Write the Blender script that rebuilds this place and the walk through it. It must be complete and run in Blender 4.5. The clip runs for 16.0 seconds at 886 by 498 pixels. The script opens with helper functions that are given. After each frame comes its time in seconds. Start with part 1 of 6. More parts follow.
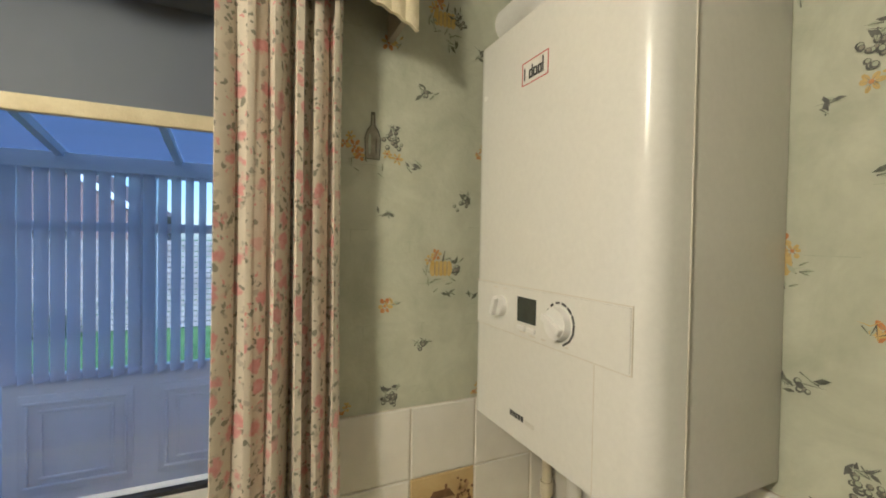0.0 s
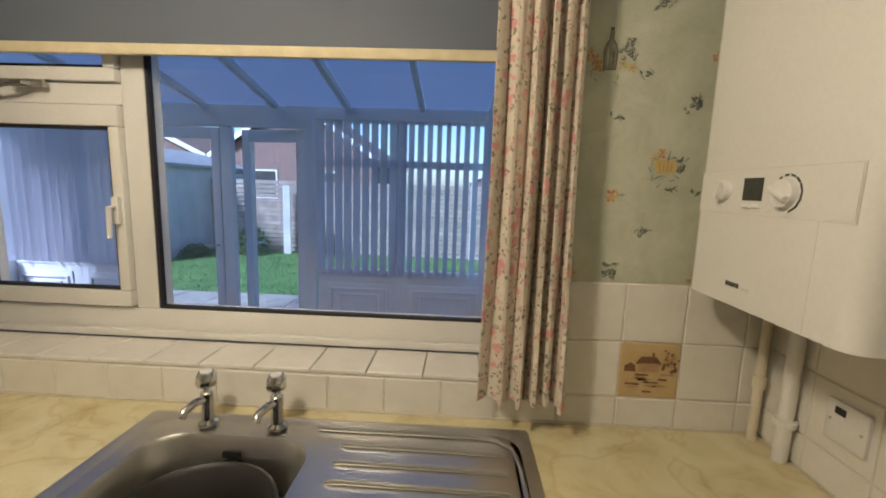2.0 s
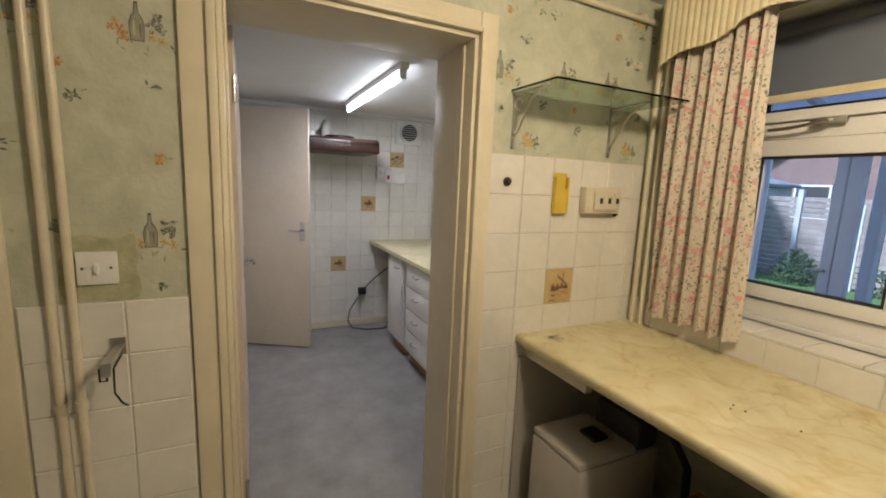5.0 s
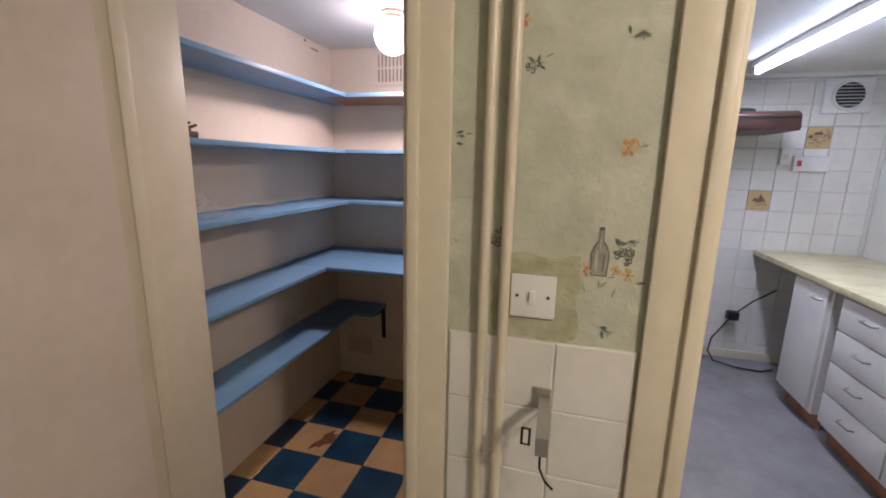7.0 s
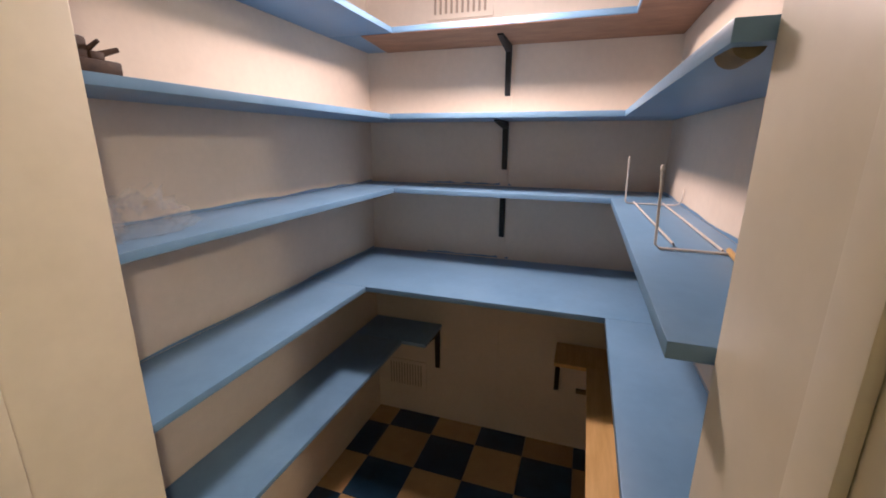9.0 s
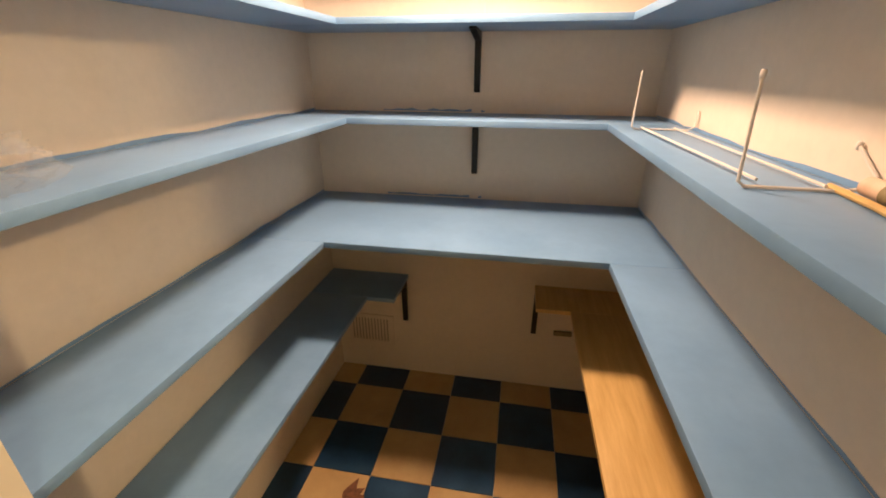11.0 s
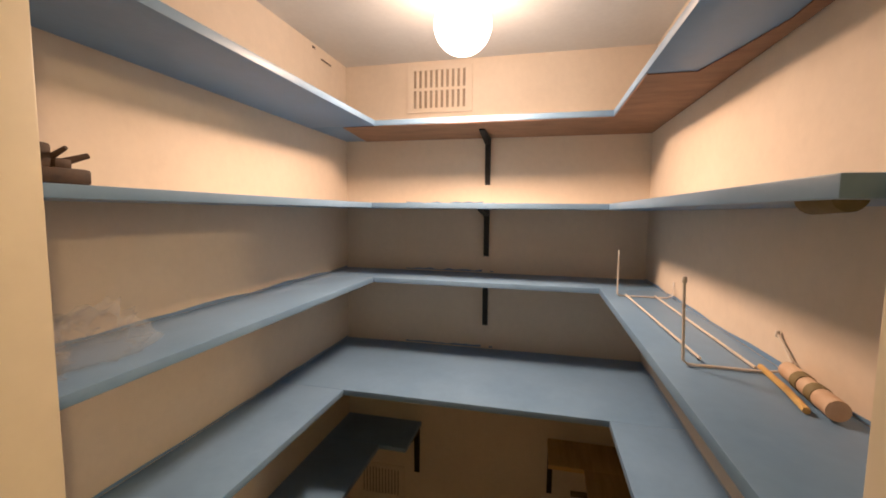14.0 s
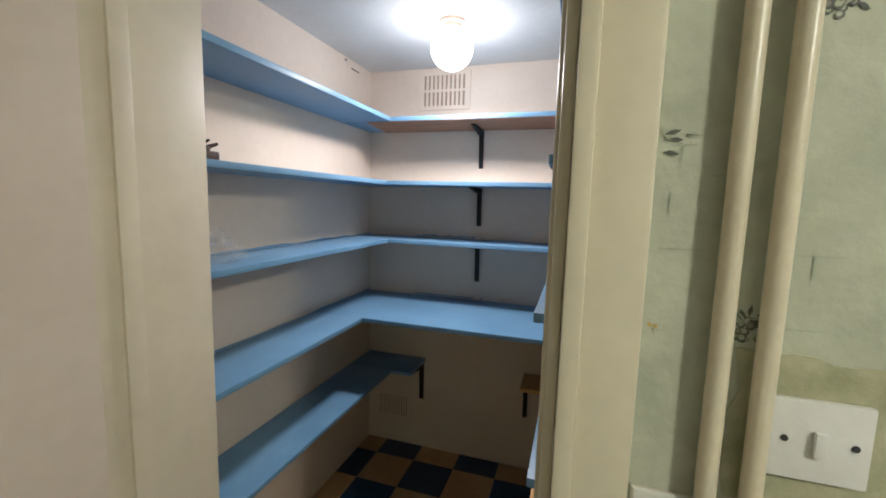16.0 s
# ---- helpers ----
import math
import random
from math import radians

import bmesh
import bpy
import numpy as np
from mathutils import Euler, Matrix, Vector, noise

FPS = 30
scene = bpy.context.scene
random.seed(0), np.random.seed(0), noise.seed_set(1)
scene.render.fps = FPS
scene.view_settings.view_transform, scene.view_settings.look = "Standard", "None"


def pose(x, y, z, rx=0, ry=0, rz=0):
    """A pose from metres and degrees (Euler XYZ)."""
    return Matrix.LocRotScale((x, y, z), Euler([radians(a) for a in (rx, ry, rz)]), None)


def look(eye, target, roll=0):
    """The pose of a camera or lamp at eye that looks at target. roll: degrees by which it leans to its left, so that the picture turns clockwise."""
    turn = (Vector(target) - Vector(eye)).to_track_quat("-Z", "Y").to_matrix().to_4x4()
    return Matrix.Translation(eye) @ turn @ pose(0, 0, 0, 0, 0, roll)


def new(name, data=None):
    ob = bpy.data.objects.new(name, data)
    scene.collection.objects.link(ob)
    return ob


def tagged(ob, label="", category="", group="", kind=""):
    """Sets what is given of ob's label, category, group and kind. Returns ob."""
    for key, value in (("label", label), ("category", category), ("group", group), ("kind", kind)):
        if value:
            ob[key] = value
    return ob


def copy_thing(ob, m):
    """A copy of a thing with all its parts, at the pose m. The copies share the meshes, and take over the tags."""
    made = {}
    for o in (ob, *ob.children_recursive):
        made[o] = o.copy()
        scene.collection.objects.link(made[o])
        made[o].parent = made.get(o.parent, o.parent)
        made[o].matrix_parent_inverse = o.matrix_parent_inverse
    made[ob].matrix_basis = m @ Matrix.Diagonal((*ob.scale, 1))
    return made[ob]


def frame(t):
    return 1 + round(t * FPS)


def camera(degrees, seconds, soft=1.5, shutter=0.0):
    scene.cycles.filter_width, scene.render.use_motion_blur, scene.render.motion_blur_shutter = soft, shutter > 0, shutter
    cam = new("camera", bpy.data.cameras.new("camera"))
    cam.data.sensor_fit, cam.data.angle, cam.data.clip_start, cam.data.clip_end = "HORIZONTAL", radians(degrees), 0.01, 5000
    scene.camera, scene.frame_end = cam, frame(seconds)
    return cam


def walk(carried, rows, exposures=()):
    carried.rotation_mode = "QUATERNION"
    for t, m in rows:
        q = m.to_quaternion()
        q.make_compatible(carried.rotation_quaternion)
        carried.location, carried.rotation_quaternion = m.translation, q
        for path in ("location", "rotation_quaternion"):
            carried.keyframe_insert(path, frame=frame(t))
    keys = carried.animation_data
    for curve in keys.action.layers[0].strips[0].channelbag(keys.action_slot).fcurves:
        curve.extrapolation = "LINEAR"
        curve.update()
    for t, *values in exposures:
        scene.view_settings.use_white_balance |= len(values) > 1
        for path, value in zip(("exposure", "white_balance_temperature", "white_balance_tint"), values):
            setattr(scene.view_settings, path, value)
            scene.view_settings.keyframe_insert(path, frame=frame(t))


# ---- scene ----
cam = camera(93.8, 16.0, soft=1.8)
PATH = [
    (0, (1.965, -0.812, 1.632), (2.796, 1.007, 1.598), 1.0),
    (0.5, (1.896, -0.851, 1.591), (2.634, 1.004, 1.473), 0.9),
    (1, (1.838, -0.906, 1.551), (2.394, 1.005, 1.352), 1.0),
    (1.5, (1.844, -0.975, 1.523), (2.124, 0.989, 1.268), 1.5),
    (2, (1.842, -1.04, 1.506), (1.765, 0.937, 1.216), 1.9),
    (2.5, (1.768, -1.135, 1.488), (1.301, 0.785, 1.177), 2.1),
    (3, (1.657, -1.25, 1.48), (0.828, 0.543, 1.167), 2.1),
    (3.5, (1.584, -1.366, 1.492), (0.437, 0.242, 1.179), 2.0),
    (4, (1.499, -1.469, 1.501), (0.101, -0.07, 1.198), 1.9),
    (4.5, (1.415, -1.559, 1.505), (-0.195, -0.411, 1.201), 2.0),
    (5, (1.351, -1.645, 1.494), (-0.431, -0.789, 1.19), 2.4),
    (5.2, (1.32, -1.662, 1.492), (-0.519, -0.938, 1.187), 2.6),
    (7.3, (0.71, -2.031, 1.496), (-1.151, -2.662, 1.125), 0.9),
    (7.5, (0.637, -2.075, 1.482), (-1.212, -2.755, 1.132), 1.0),
    (8, (0.432, -2.189, 1.485), (-1.383, -2.935, 1.096), 0.9),
    (8.2, (0.372, -2.235, 1.482), (-1.44, -2.975, 1.070), 0.7),
    (10.3, (-0.040, -2.578, 1.443), (-1.880, -2.970, 0.768), 0.4),
    (10.5, (-0.043, -2.583, 1.439), (-1.877, -2.953, 0.732), 0.3),
    (11, (-0.042, -2.587, 1.426), (-1.847, -2.906, 0.627), 0.2),
    (11.5, (-0.045, -2.594, 1.412), (-1.82, -2.886, 0.534), -0.1),
    (12, (-0.043, -2.593, 1.407), (-1.812, -2.885, 0.521), -0.4),
    (12.5, (-0.035, -2.593, 1.426), (-1.852, -2.891, 0.645), -0.1),
    (13, (-0.014, -2.589, 1.461), (-1.901, -2.912, 0.883), 0.3),
    (13.5, (0.043, -2.569, 1.507), (-1.889, -2.937, 1.149), 0.4),
    (14, (0.098, -2.523, 1.534), (-1.841, -2.981, 1.356), 0.6),
    (14.5, (0.175, -2.468, 1.540), (-1.751, -3.005, 1.449), 1.1),
    (15, (0.288, -2.381, 1.517), (-1.617, -2.976, 1.427), 1.2),
    (15.5, (0.372, -2.328, 1.496), (-1.529, -2.940, 1.350), 1.4),
    (16, (0.51, -2.249, 1.479), (-1.382, -2.853, 1.244), 1.6),
]
EXPOSURES = [(0.0, 0.70, 4550, 10), (1.0, 0.60, 4700, 12), (2.0, 0.50, 4800, 14), (3.0, 0.52, 5050, 16), (4.0, 0.55, 5100, 16), (5.0, 0.72, 5050, 13), (7.5, 1.10, 4450, 22), (8.2, 1.15, 4350, 21), (10.3, 2.0, 5900, 16), (11.0, 2.1, 6000, 16), (12.0, 2.25, 6500, 20), (12.5, 2.2, 6500, 20), (13.5, 1.75, 6300, 20), (14.5, 1.05, 5700, 16), (15.0, 1.1, 5050, 13), (16.0, 1.32, 4200, 5)]
walk(cam, [(t, look(eye, target, roll)) for t, eye, target, roll in PATH], EXPOSURES)

# ---- world and lights ----
world = bpy.data.worlds.new("sky")
scene.world = world
world.use_nodes = True
_sky = world.node_tree.nodes.new("ShaderNodeTexSky")
_sky.sky_type, _sky.sun_disc = "NISHITA", False
_sky.sun_elevation, _sky.sun_rotation = radians(46), radians(214)
world.node_tree.links.new(_sky.outputs[0], world.node_tree.nodes["Background"].inputs[0])
world.node_tree.nodes["Background"].inputs[1].default_value = 0.15


def lamp(name, kind, place, power, colour, size=0.1, size_y=0.0, target=None):
    data = bpy.data.lights.new(name, kind)
    data.energy, data.color = power, colour
    if kind == "SUN":
        data.angle = size
    elif kind == "AREA":
        data.size = size
        if size_y:
            data.shape, data.size_y = "RECTANGLE", size_y
    else:
        data.shadow_soft_size = size
    ob = new(name, data)
    ob.matrix_world = look(place, target or (place[0], place[1] + 0.0001, place[2] - 1))
    return ob


lamp("sun", "SUN", (-4, -6, 8), 4.5, (1.0, 0.97, 0.92), radians(12), target=(-1.6, -2.4, 5.0))
lamp("kitchen_ceiling_bulb", "POINT", (1.25, -0.90, 2.215), 33, (1.0, 0.71, 0.36), 0.08)
lamp("tube_glow", "AREA", (-1.70, -0.81, 2.06), 9, (1.0, 0.84, 0.66), 1.25, 0.05, target=(-1.70, -0.81, 0))
lamp("pantry_bulb", "POINT", (-1.15, -2.765, 2.035), 2.2, (1.0, 0.66, 0.40), 0.05)
lamp("pantry_bulb_underside", "AREA", (-1.15, -2.765, 1.990), 5.8, (1.0, 0.66, 0.40), 0.13)


# ---- materials ----
def tree(name):
    m = bpy.data.materials.new(name)
    m.use_nodes = True
    n = m.node_tree.nodes
    return m, n, m.node_tree.links, n["Principled BSDF"]


def noise_at(n, l, scale, detail=4.0, rough=0.6, stretch=(1, 1, 1), distort=0.0):
    geo = n.new("ShaderNodeNewGeometry")
    mp = n.new("ShaderNodeMapping")
    mp.inputs["Scale"].default_value = stretch
    l.new(geo.outputs["Position"], mp.inputs[0])
    t = n.new("ShaderNodeTexNoise")
    t.inputs["Scale"].default_value, t.inputs["Detail"].default_value = scale, detail
    t.inputs["Roughness"].default_value, t.inputs["Distortion"].default_value = rough, distort
    l.new(mp.outputs[0], t.inputs["Vector"])
    return t


def ramp(n, l, source, stops):
    r = n.new("ShaderNodeValToRGB")
    e = r.color_ramp.elements
    while len(e) < len(stops):
        e.new(0.5)
    for k, (p, c) in zip(e, stops):
        k.position, k.color = p, (*c, 1)
    l.new(source, r.inputs[0])
    return r


def mixed(n, l, fac, a, b, kind="MIX"):
    x = n.new("ShaderNodeMix")
    x.data_type, x.blend_type = "RGBA", kind
    for s, v in ((x.inputs[0], fac), (x.inputs[6], a), (x.inputs[7], b)):
        if isinstance(v, (int, float)):
            s.default_value = v
        elif isinstance(v, tuple):
            s.default_value = (*v, 1)
        else:
            l.new(v, s)
    return x.outputs[2]


def surface(name, dark, light, scale=8.0, rough=0.5, metal=0.0, bump=0.1, fine=120.0, stretch=(1, 1, 1), random_amount=0.0, coat=0.0, distort=0.0):
    m, n, l, b = tree(name)
    big = noise_at(n, l, scale, 5, 0.62, stretch, distort)
    small = noise_at(n, l, fine, 3, 0.6, stretch)
    col = ramp(n, l, big.outputs[0], [(0.32, dark), (0.68, light)]).outputs[0]
    grain = ramp(n, l, small.outputs[0], [(0.3, (0.955, 0.955, 0.955)), (0.7, (1, 1, 1))]).outputs[0]
    col = mixed(n, l, 1.0, col, grain, "MULTIPLY")
    if random_amount:
        info = n.new("ShaderNodeObjectInfo")
        tint = ramp(n, l, info.outputs["Random"], [(0.0, (1 - random_amount,) * 3), (1.0, (1, 1, 1))]).outputs[0]
        col = mixed(n, l, 1.0, col, tint, "MULTIPLY")
    l.new(col, b.inputs["Base Color"])
    mr = n.new("ShaderNodeMapRange")
    mr.inputs[3].default_value, mr.inputs[4].default_value = max(rough - 0.08, 0.02), min(rough + 0.1, 1)
    l.new(big.outputs[0], mr.inputs[0])
    l.new(mr.outputs[0], b.inputs["Roughness"])
    b.inputs["Metallic"].default_value, b.inputs["Coat Weight"].default_value = metal, coat
    if bump:
        bp = n.new("ShaderNodeBump")
        bp.inputs["Strength"].default_value, bp.inputs["Distance"].default_value = bump, 0.004
        l.new(small.outputs[0], bp.inputs["Height"])
        l.new(bp.outputs[0], b.inputs["Normal"])
    return m


def glowing(name, colour, strength):
    m, n, l, b = tree(name)
    b.inputs["Base Color"].default_value = (0.9, 0.88, 0.84, 1)
    b.inputs["Emission Color"].default_value, b.inputs["Emission Strength"].default_value = (*colour, 1), strength
    return m


def clear(name, colour, rough=0.0, ior=1.45):
    m, n, l, b = tree(name)
    b.inputs["Base Color"].default_value, b.inputs["Roughness"].default_value = (*colour, 1), rough
    b.inputs["Transmission Weight"].default_value, b.inputs["IOR"].default_value = 1.0, ior
    return m


def see_through(name, colour, share, rough=0.6):
    """Cloth or plastic film: part straight through, part diffuse, part translucent."""
    m, n, l, b = tree(name)
    out = n["Material Output"]
    t, tl = n.new("ShaderNodeBsdfTransparent"), n.new("ShaderNodeBsdfTranslucent")
    a, c = n.new("ShaderNodeMixShader"), n.new("ShaderNodeMixShader")
    b.inputs["Base Color"].default_value, b.inputs["Roughness"].default_value = (*colour, 1), rough
    tl.inputs[0].default_value = (*colour, 1)
    a.inputs[0].default_value, c.inputs[0].default_value = 0.5, share
    l.new(b.outputs[0], a.inputs[1]), l.new(tl.outputs[0], a.inputs[2])
    l.new(a.outputs[0], c.inputs[1]), l.new(t.outputs[0], c.inputs[2])
    l.new(c.outputs[0], out.inputs[0])
    return m


def curtain_cloth():
    m, n, l, b = tree("floral_cloth")
    geo = n.new("ShaderNodeNewGeometry")
    warp = noise_at(n, l, 38, 3)
    add = n.new("ShaderNodeVectorMath")
    add.operation = "MULTIPLY_ADD"
    l.new(warp.outputs["Color"], add.inputs[0])
    add.inputs[1].default_value = (0.035, 0.035, 0.035)
    l.new(geo.outputs["Position"], add.inputs[2])

    def cells(scale, edge, soft, share):
        v = n.new("ShaderNodeTexVoronoi")
        v.inputs["Scale"].default_value = scale
        l.new(add.outputs[0], v.inputs["Vector"])
        mask = ramp(n, l, v.outputs["Distance"], [(edge, (1, 1, 1)), (edge + soft, (0, 0, 0))])
        pick = n.new("ShaderNodeSeparateColor")
        l.new(v.outputs["Color"], pick.inputs[0])
        on = ramp(n, l, pick.outputs[0], [(1 - share - 0.03, (0, 0, 0)), (1 - share + 0.03, (1, 1, 1))]).outputs[0]
        return mixed(n, l, 1.0, mask.outputs[0], on, "MULTIPLY")

    # garlands of roses run down the cloth between plain cream stripes
    garland = noise_at(n, l, 1.0, 1, 0.4, (13, 3, 2.2))
    band = ramp(n, l, garland.outputs[0], [(0.30, (0, 0, 0)), (0.38, (1, 1, 1))]).outputs[0]
    base = mixed(n, l, noise_at(n, l, 60, 4).outputs[0], (0.56, 0.50, 0.40), (0.70, 0.64, 0.52))
    base = mixed(n, l, cells(44, 0.26, 0.10, 0.55), base, (0.47, 0.42, 0.34))
    green = mixed(n, l, noise_at(n, l, 90).outputs[0], (0.13, 0.13, 0.10), (0.34, 0.32, 0.24))
    leaf = mixed(n, l, 1.0, cells(72, 0.30, 0.10, 0.62), band, "MULTIPLY")
    col = mixed(n, l, leaf, base, green)
    pink = mixed(n, l, noise_at(n, l, 110, 4).outputs[0], (0.48, 0.15, 0.15), (0.74, 0.47, 0.43))
    bloom = mixed(n, l, 1.0, cells(30, 0.30, 0.14, 0.50), band, "MULTIPLY")
    col = mixed(n, l, bloom, col, pink)
    bud = mixed(n, l, 1.0, cells(85, 0.22, 0.10, 0.30), band, "MULTIPLY")
    col = mixed(n, l, bud, col, (0.60, 0.30, 0.27))
    l.new(col, b.inputs["Base Color"])
    b.inputs["Roughness"].default_value = 0.85
    b.inputs["Sheen Weight"].default_value = 0.2
    weave = noise_at(n, l, 500, 2)
    bp = n.new("ShaderNodeBump")
    bp.inputs["Strength"].default_value, bp.inputs["Distance"].default_value = 0.25, 0.002
    l.new(weave.outputs[0], bp.inputs["Height"]), l.new(bp.outputs[0], b.inputs["Normal"])
    return m


def worktop_laminate():
    m, n, l, b = tree("worktop_laminate")
    big = noise_at(n, l, 7, 5, 0.6, distort=0.8)
    vein = noise_at(n, l, 3.5, 3, 0.5, distort=0.9)
    col = ramp(n, l, big.outputs[0], [(0.28, (0.46, 0.39, 0.18)), (0.46, (0.60, 0.54, 0.31)), (0.66, (0.67, 0.62, 0.41))]).outputs[0]
    v = ramp(n, l, vein.outputs[0], [(0.475, (1, 1, 1)), (0.50, (0.90, 0.83, 0.68)), (0.525, (1, 1, 1))]).outputs[0]
    l.new(mixed(n, l, 1.0, col, v, "MULTIPLY"), b.inputs["Base Color"])
    b.inputs["Roughness"].default_value = 0.34
    return m


PAPER = surface("green_wallpaper", (0.44, 0.455, 0.345), (0.58, 0.59, 0.465), 9, 0.62, bump=0.35, fine=60, distort=0.6)
PLASTER = surface("cream_plaster", (0.74, 0.63, 0.50), (0.79, 0.68, 0.55), 3, 0.8, bump=0.05, fine=40)
CEIL = surface("ceiling_paint", (0.70, 0.68, 0.64), (0.76, 0.74, 0.70), 3, 0.85, bump=0.1, fine=50)
GLOSS = surface("cream_gloss_paint", (0.66, 0.60, 0.44), (0.72, 0.66, 0.50), 4, 0.42, bump=0.03, fine=25)
WHITEGLOSS = surface("white_gloss_paint", (0.70, 0.68, 0.64), (0.76, 0.74, 0.70), 3, 0.3, bump=0.03, fine=25)
TILE = surface("white_glazed_tile", (0.72, 0.70, 0.64), (0.80, 0.78, 0.72), 5, 0.16, bump=0.05, fine=30, random_amount=0.06)
KGROUT = surface("pale_grout", (0.58, 0.56, 0.52), (0.68, 0.66, 0.62), 20, 0.9)
GROUT = surface("grout", (0.58, 0.53, 0.44), (0.70, 0.66, 0.57), 20, 0.9)
PICBASE = surface("tile_buff", (0.50, 0.37, 0.16), (0.58, 0.45, 0.22), 12, 0.22)
SEPIA = surface("sepia_print", (0.07, 0.035, 0.015), (0.22, 0.11, 0.05), 60, 0.3)
SEPIALIGHT = surface("sepia_light_print", (0.34, 0.21, 0.09), (0.46, 0.31, 0.14), 60, 0.3)
PVC = surface("white_pvc", (0.74, 0.73, 0.70), (0.80, 0.79, 0.76), 3, 0.3, bump=0.03)
CONSPVC = surface("conservatory_pvc", (0.74, 0.74, 0.78), (0.80, 0.80, 0.84), 3, 0.35, bump=0.03)
GASKET = surface("black_gasket", (0.012, 0.012, 0.015), (0.03, 0.03, 0.035), 20, 0.6)
GLASS = clear("window_glass", (0.97, 0.98, 0.98))
SHELFGLASS = clear("green_shelf_glass", (0.72, 0.84, 0.74))
BOILER = surface("boiler_white_enamel", (0.76, 0.75, 0.70), (0.80, 0.79, 0.74), 2, 0.24, bump=0.0, coat=0.2)
BOILERSIDE = surface("boiler_grey_side", (0.60, 0.58, 0.52), (0.65, 0.63, 0.57), 2, 0.3, bump=0.02)
KNOB = surface("white_plastic", (0.74, 0.73, 0.70), (0.80, 0.79, 0.76), 6, 0.35, bump=0.03)
OLDPLASTIC = surface("aged_cream_plastic", (0.62, 0.56, 0.42), (0.70, 0.64, 0.50), 6, 0.4, bump=0.04)
INK = surface("black_print", (0.02, 0.02, 0.02), (0.05, 0.05, 0.05), 30, 0.5)
REDINK = surface("red_print", (0.45, 0.05, 0.05), (0.55, 0.08, 0.07), 30, 0.5)
LCD = surface("lcd_screen", (0.035, 0.04, 0.035), (0.06, 0.065, 0.055), 20, 0.15)
STEEL = surface("brushed_steel", (0.55, 0.54, 0.51), (0.61, 0.60, 0.57), 3, 0.34, metal=1.0, bump=0.0)
CHROME = surface("chrome", (0.62, 0.62, 0.62), (0.75, 0.75, 0.75), 10, 0.12, metal=1.0, bump=0.02)
BLACKPLASTIC = surface("black_plastic", (0.008, 0.008, 0.008), (0.018, 0.018, 0.017), 12, 0.45, bump=0.05)
BLACKIRON = surface("black_iron", (0.008, 0.008, 0.008), (0.022, 0.02, 0.018), 18, 0.5, metal=0.4)
WORKTOP = worktop_laminate()
CLOTH = curtain_cloth()
PELMET = surface("cream_pelmet_cloth", (0.66, 0.58, 0.36), (0.76, 0.68, 0.46), 20, 0.8, bump=0.3, fine=240)
PELMETBOARD = surface("pelmet_board", (0.34, 0.30, 0.22), (0.42, 0.37, 0.27), 10, 0.8)
BLIND = see_through("grey_roller_blind", (0.29, 0.32, 0.38), 0.05)
SLAT = see_through("vertical_blind_fabric", (0.82, 0.80, 0.86), 0.22)
ROOFSHEET = see_through("polycarbonate_sheet", (0.36, 0.41, 0.53), 0.14, 0.25)
BAG = see_through("clear_plastic_bag", (0.80, 0.79, 0.76), 0.88, 0.08)
YELLOW = surface("yellow_plastic", (0.62, 0.44, 0.03), (0.74, 0.55, 0.06), 12, 0.35)
BLUEFILM = surface("blue_sticky_film", (0.16, 0.285, 0.455), (0.20, 0.34, 0.525), 5, 0.38, bump=0.05, fine=30)
CHIPBOARD = surface("bare_brown_board", (0.24, 0.12, 0.06), (0.38, 0.20, 0.11), 7, 0.7, bump=0.2, stretch=(3, 1, 1))
# brown that paints the shade inside the vent slots
VENTSHADE = surface("vent_slot_shade", (0.34, 0.26, 0.18), (0.42, 0.33, 0.24), 12, 0.9)
PINE = surface("bare_pine_board", (0.56, 0.34, 0.10), (0.70, 0.46, 0.17), 5, 0.5, stretch=(1, 9, 9), fine=60)
TILEDARK = surface("dark_floor_tile", (0.008, 0.032, 0.075), (0.018, 0.066, 0.135), 8, 0.35, bump=0.06, random_amount=0.35)
TILETAN = surface("tan_floor_tile", (0.42, 0.26, 0.10), (0.54, 0.36, 0.15), 6, 0.42, bump=0.06, random_amount=0.15)
RUST = surface("torn_floor_backing", (0.10, 0.04, 0.02), (0.22, 0.09, 0.04), 40, 0.9)
CARPET = surface("grey_vinyl_floor", (0.20, 0.19, 0.19), (0.30, 0.29, 0.29), 5, 0.55, bump=0.25, fine=300)
DOORPAINT = surface("cream_door_paint", (0.62, 0.54, 0.44), (0.68, 0.60, 0.50), 3, 0.32, bump=0.06, fine=25)
WIRE = surface("white_coated_wire", (0.68, 0.62, 0.54), (0.76, 0.70, 0.62), 20, 0.35)
BROWNHOOD = surface("brown_enamel", (0.030, 0.014, 0.010), (0.05, 0.024, 0.016), 10, 0.3)
DARKMESS = surface("dark_dusty_rubber", (0.02, 0.018, 0.015), (0.05, 0.045, 0.04), 14, 0.8)
GREYUNIT = surface("grey_white_enamel", (0.40, 0.38, 0.34), (0.48, 0.46, 0.41), 4, 0.4)
CARDBOARD = surface("orange_brown_card", (0.34, 0.18, 0.06), (0.44, 0.25, 0.10), 8, 0.8)
LIGHTROLL = surface("biscuit_paper", (0.60, 0.40, 0.26), (0.72, 0.54, 0.38), 25, 0.6)
OLIVE = surface("olive_roll", (0.16, 0.12, 0.05), (0.26, 0.20, 0.09), 25, 0.7)
FIGURE = surface("dark_brown_wood", (0.025, 0.013, 0.007), (0.075, 0.04, 0.02), 30, 0.6)
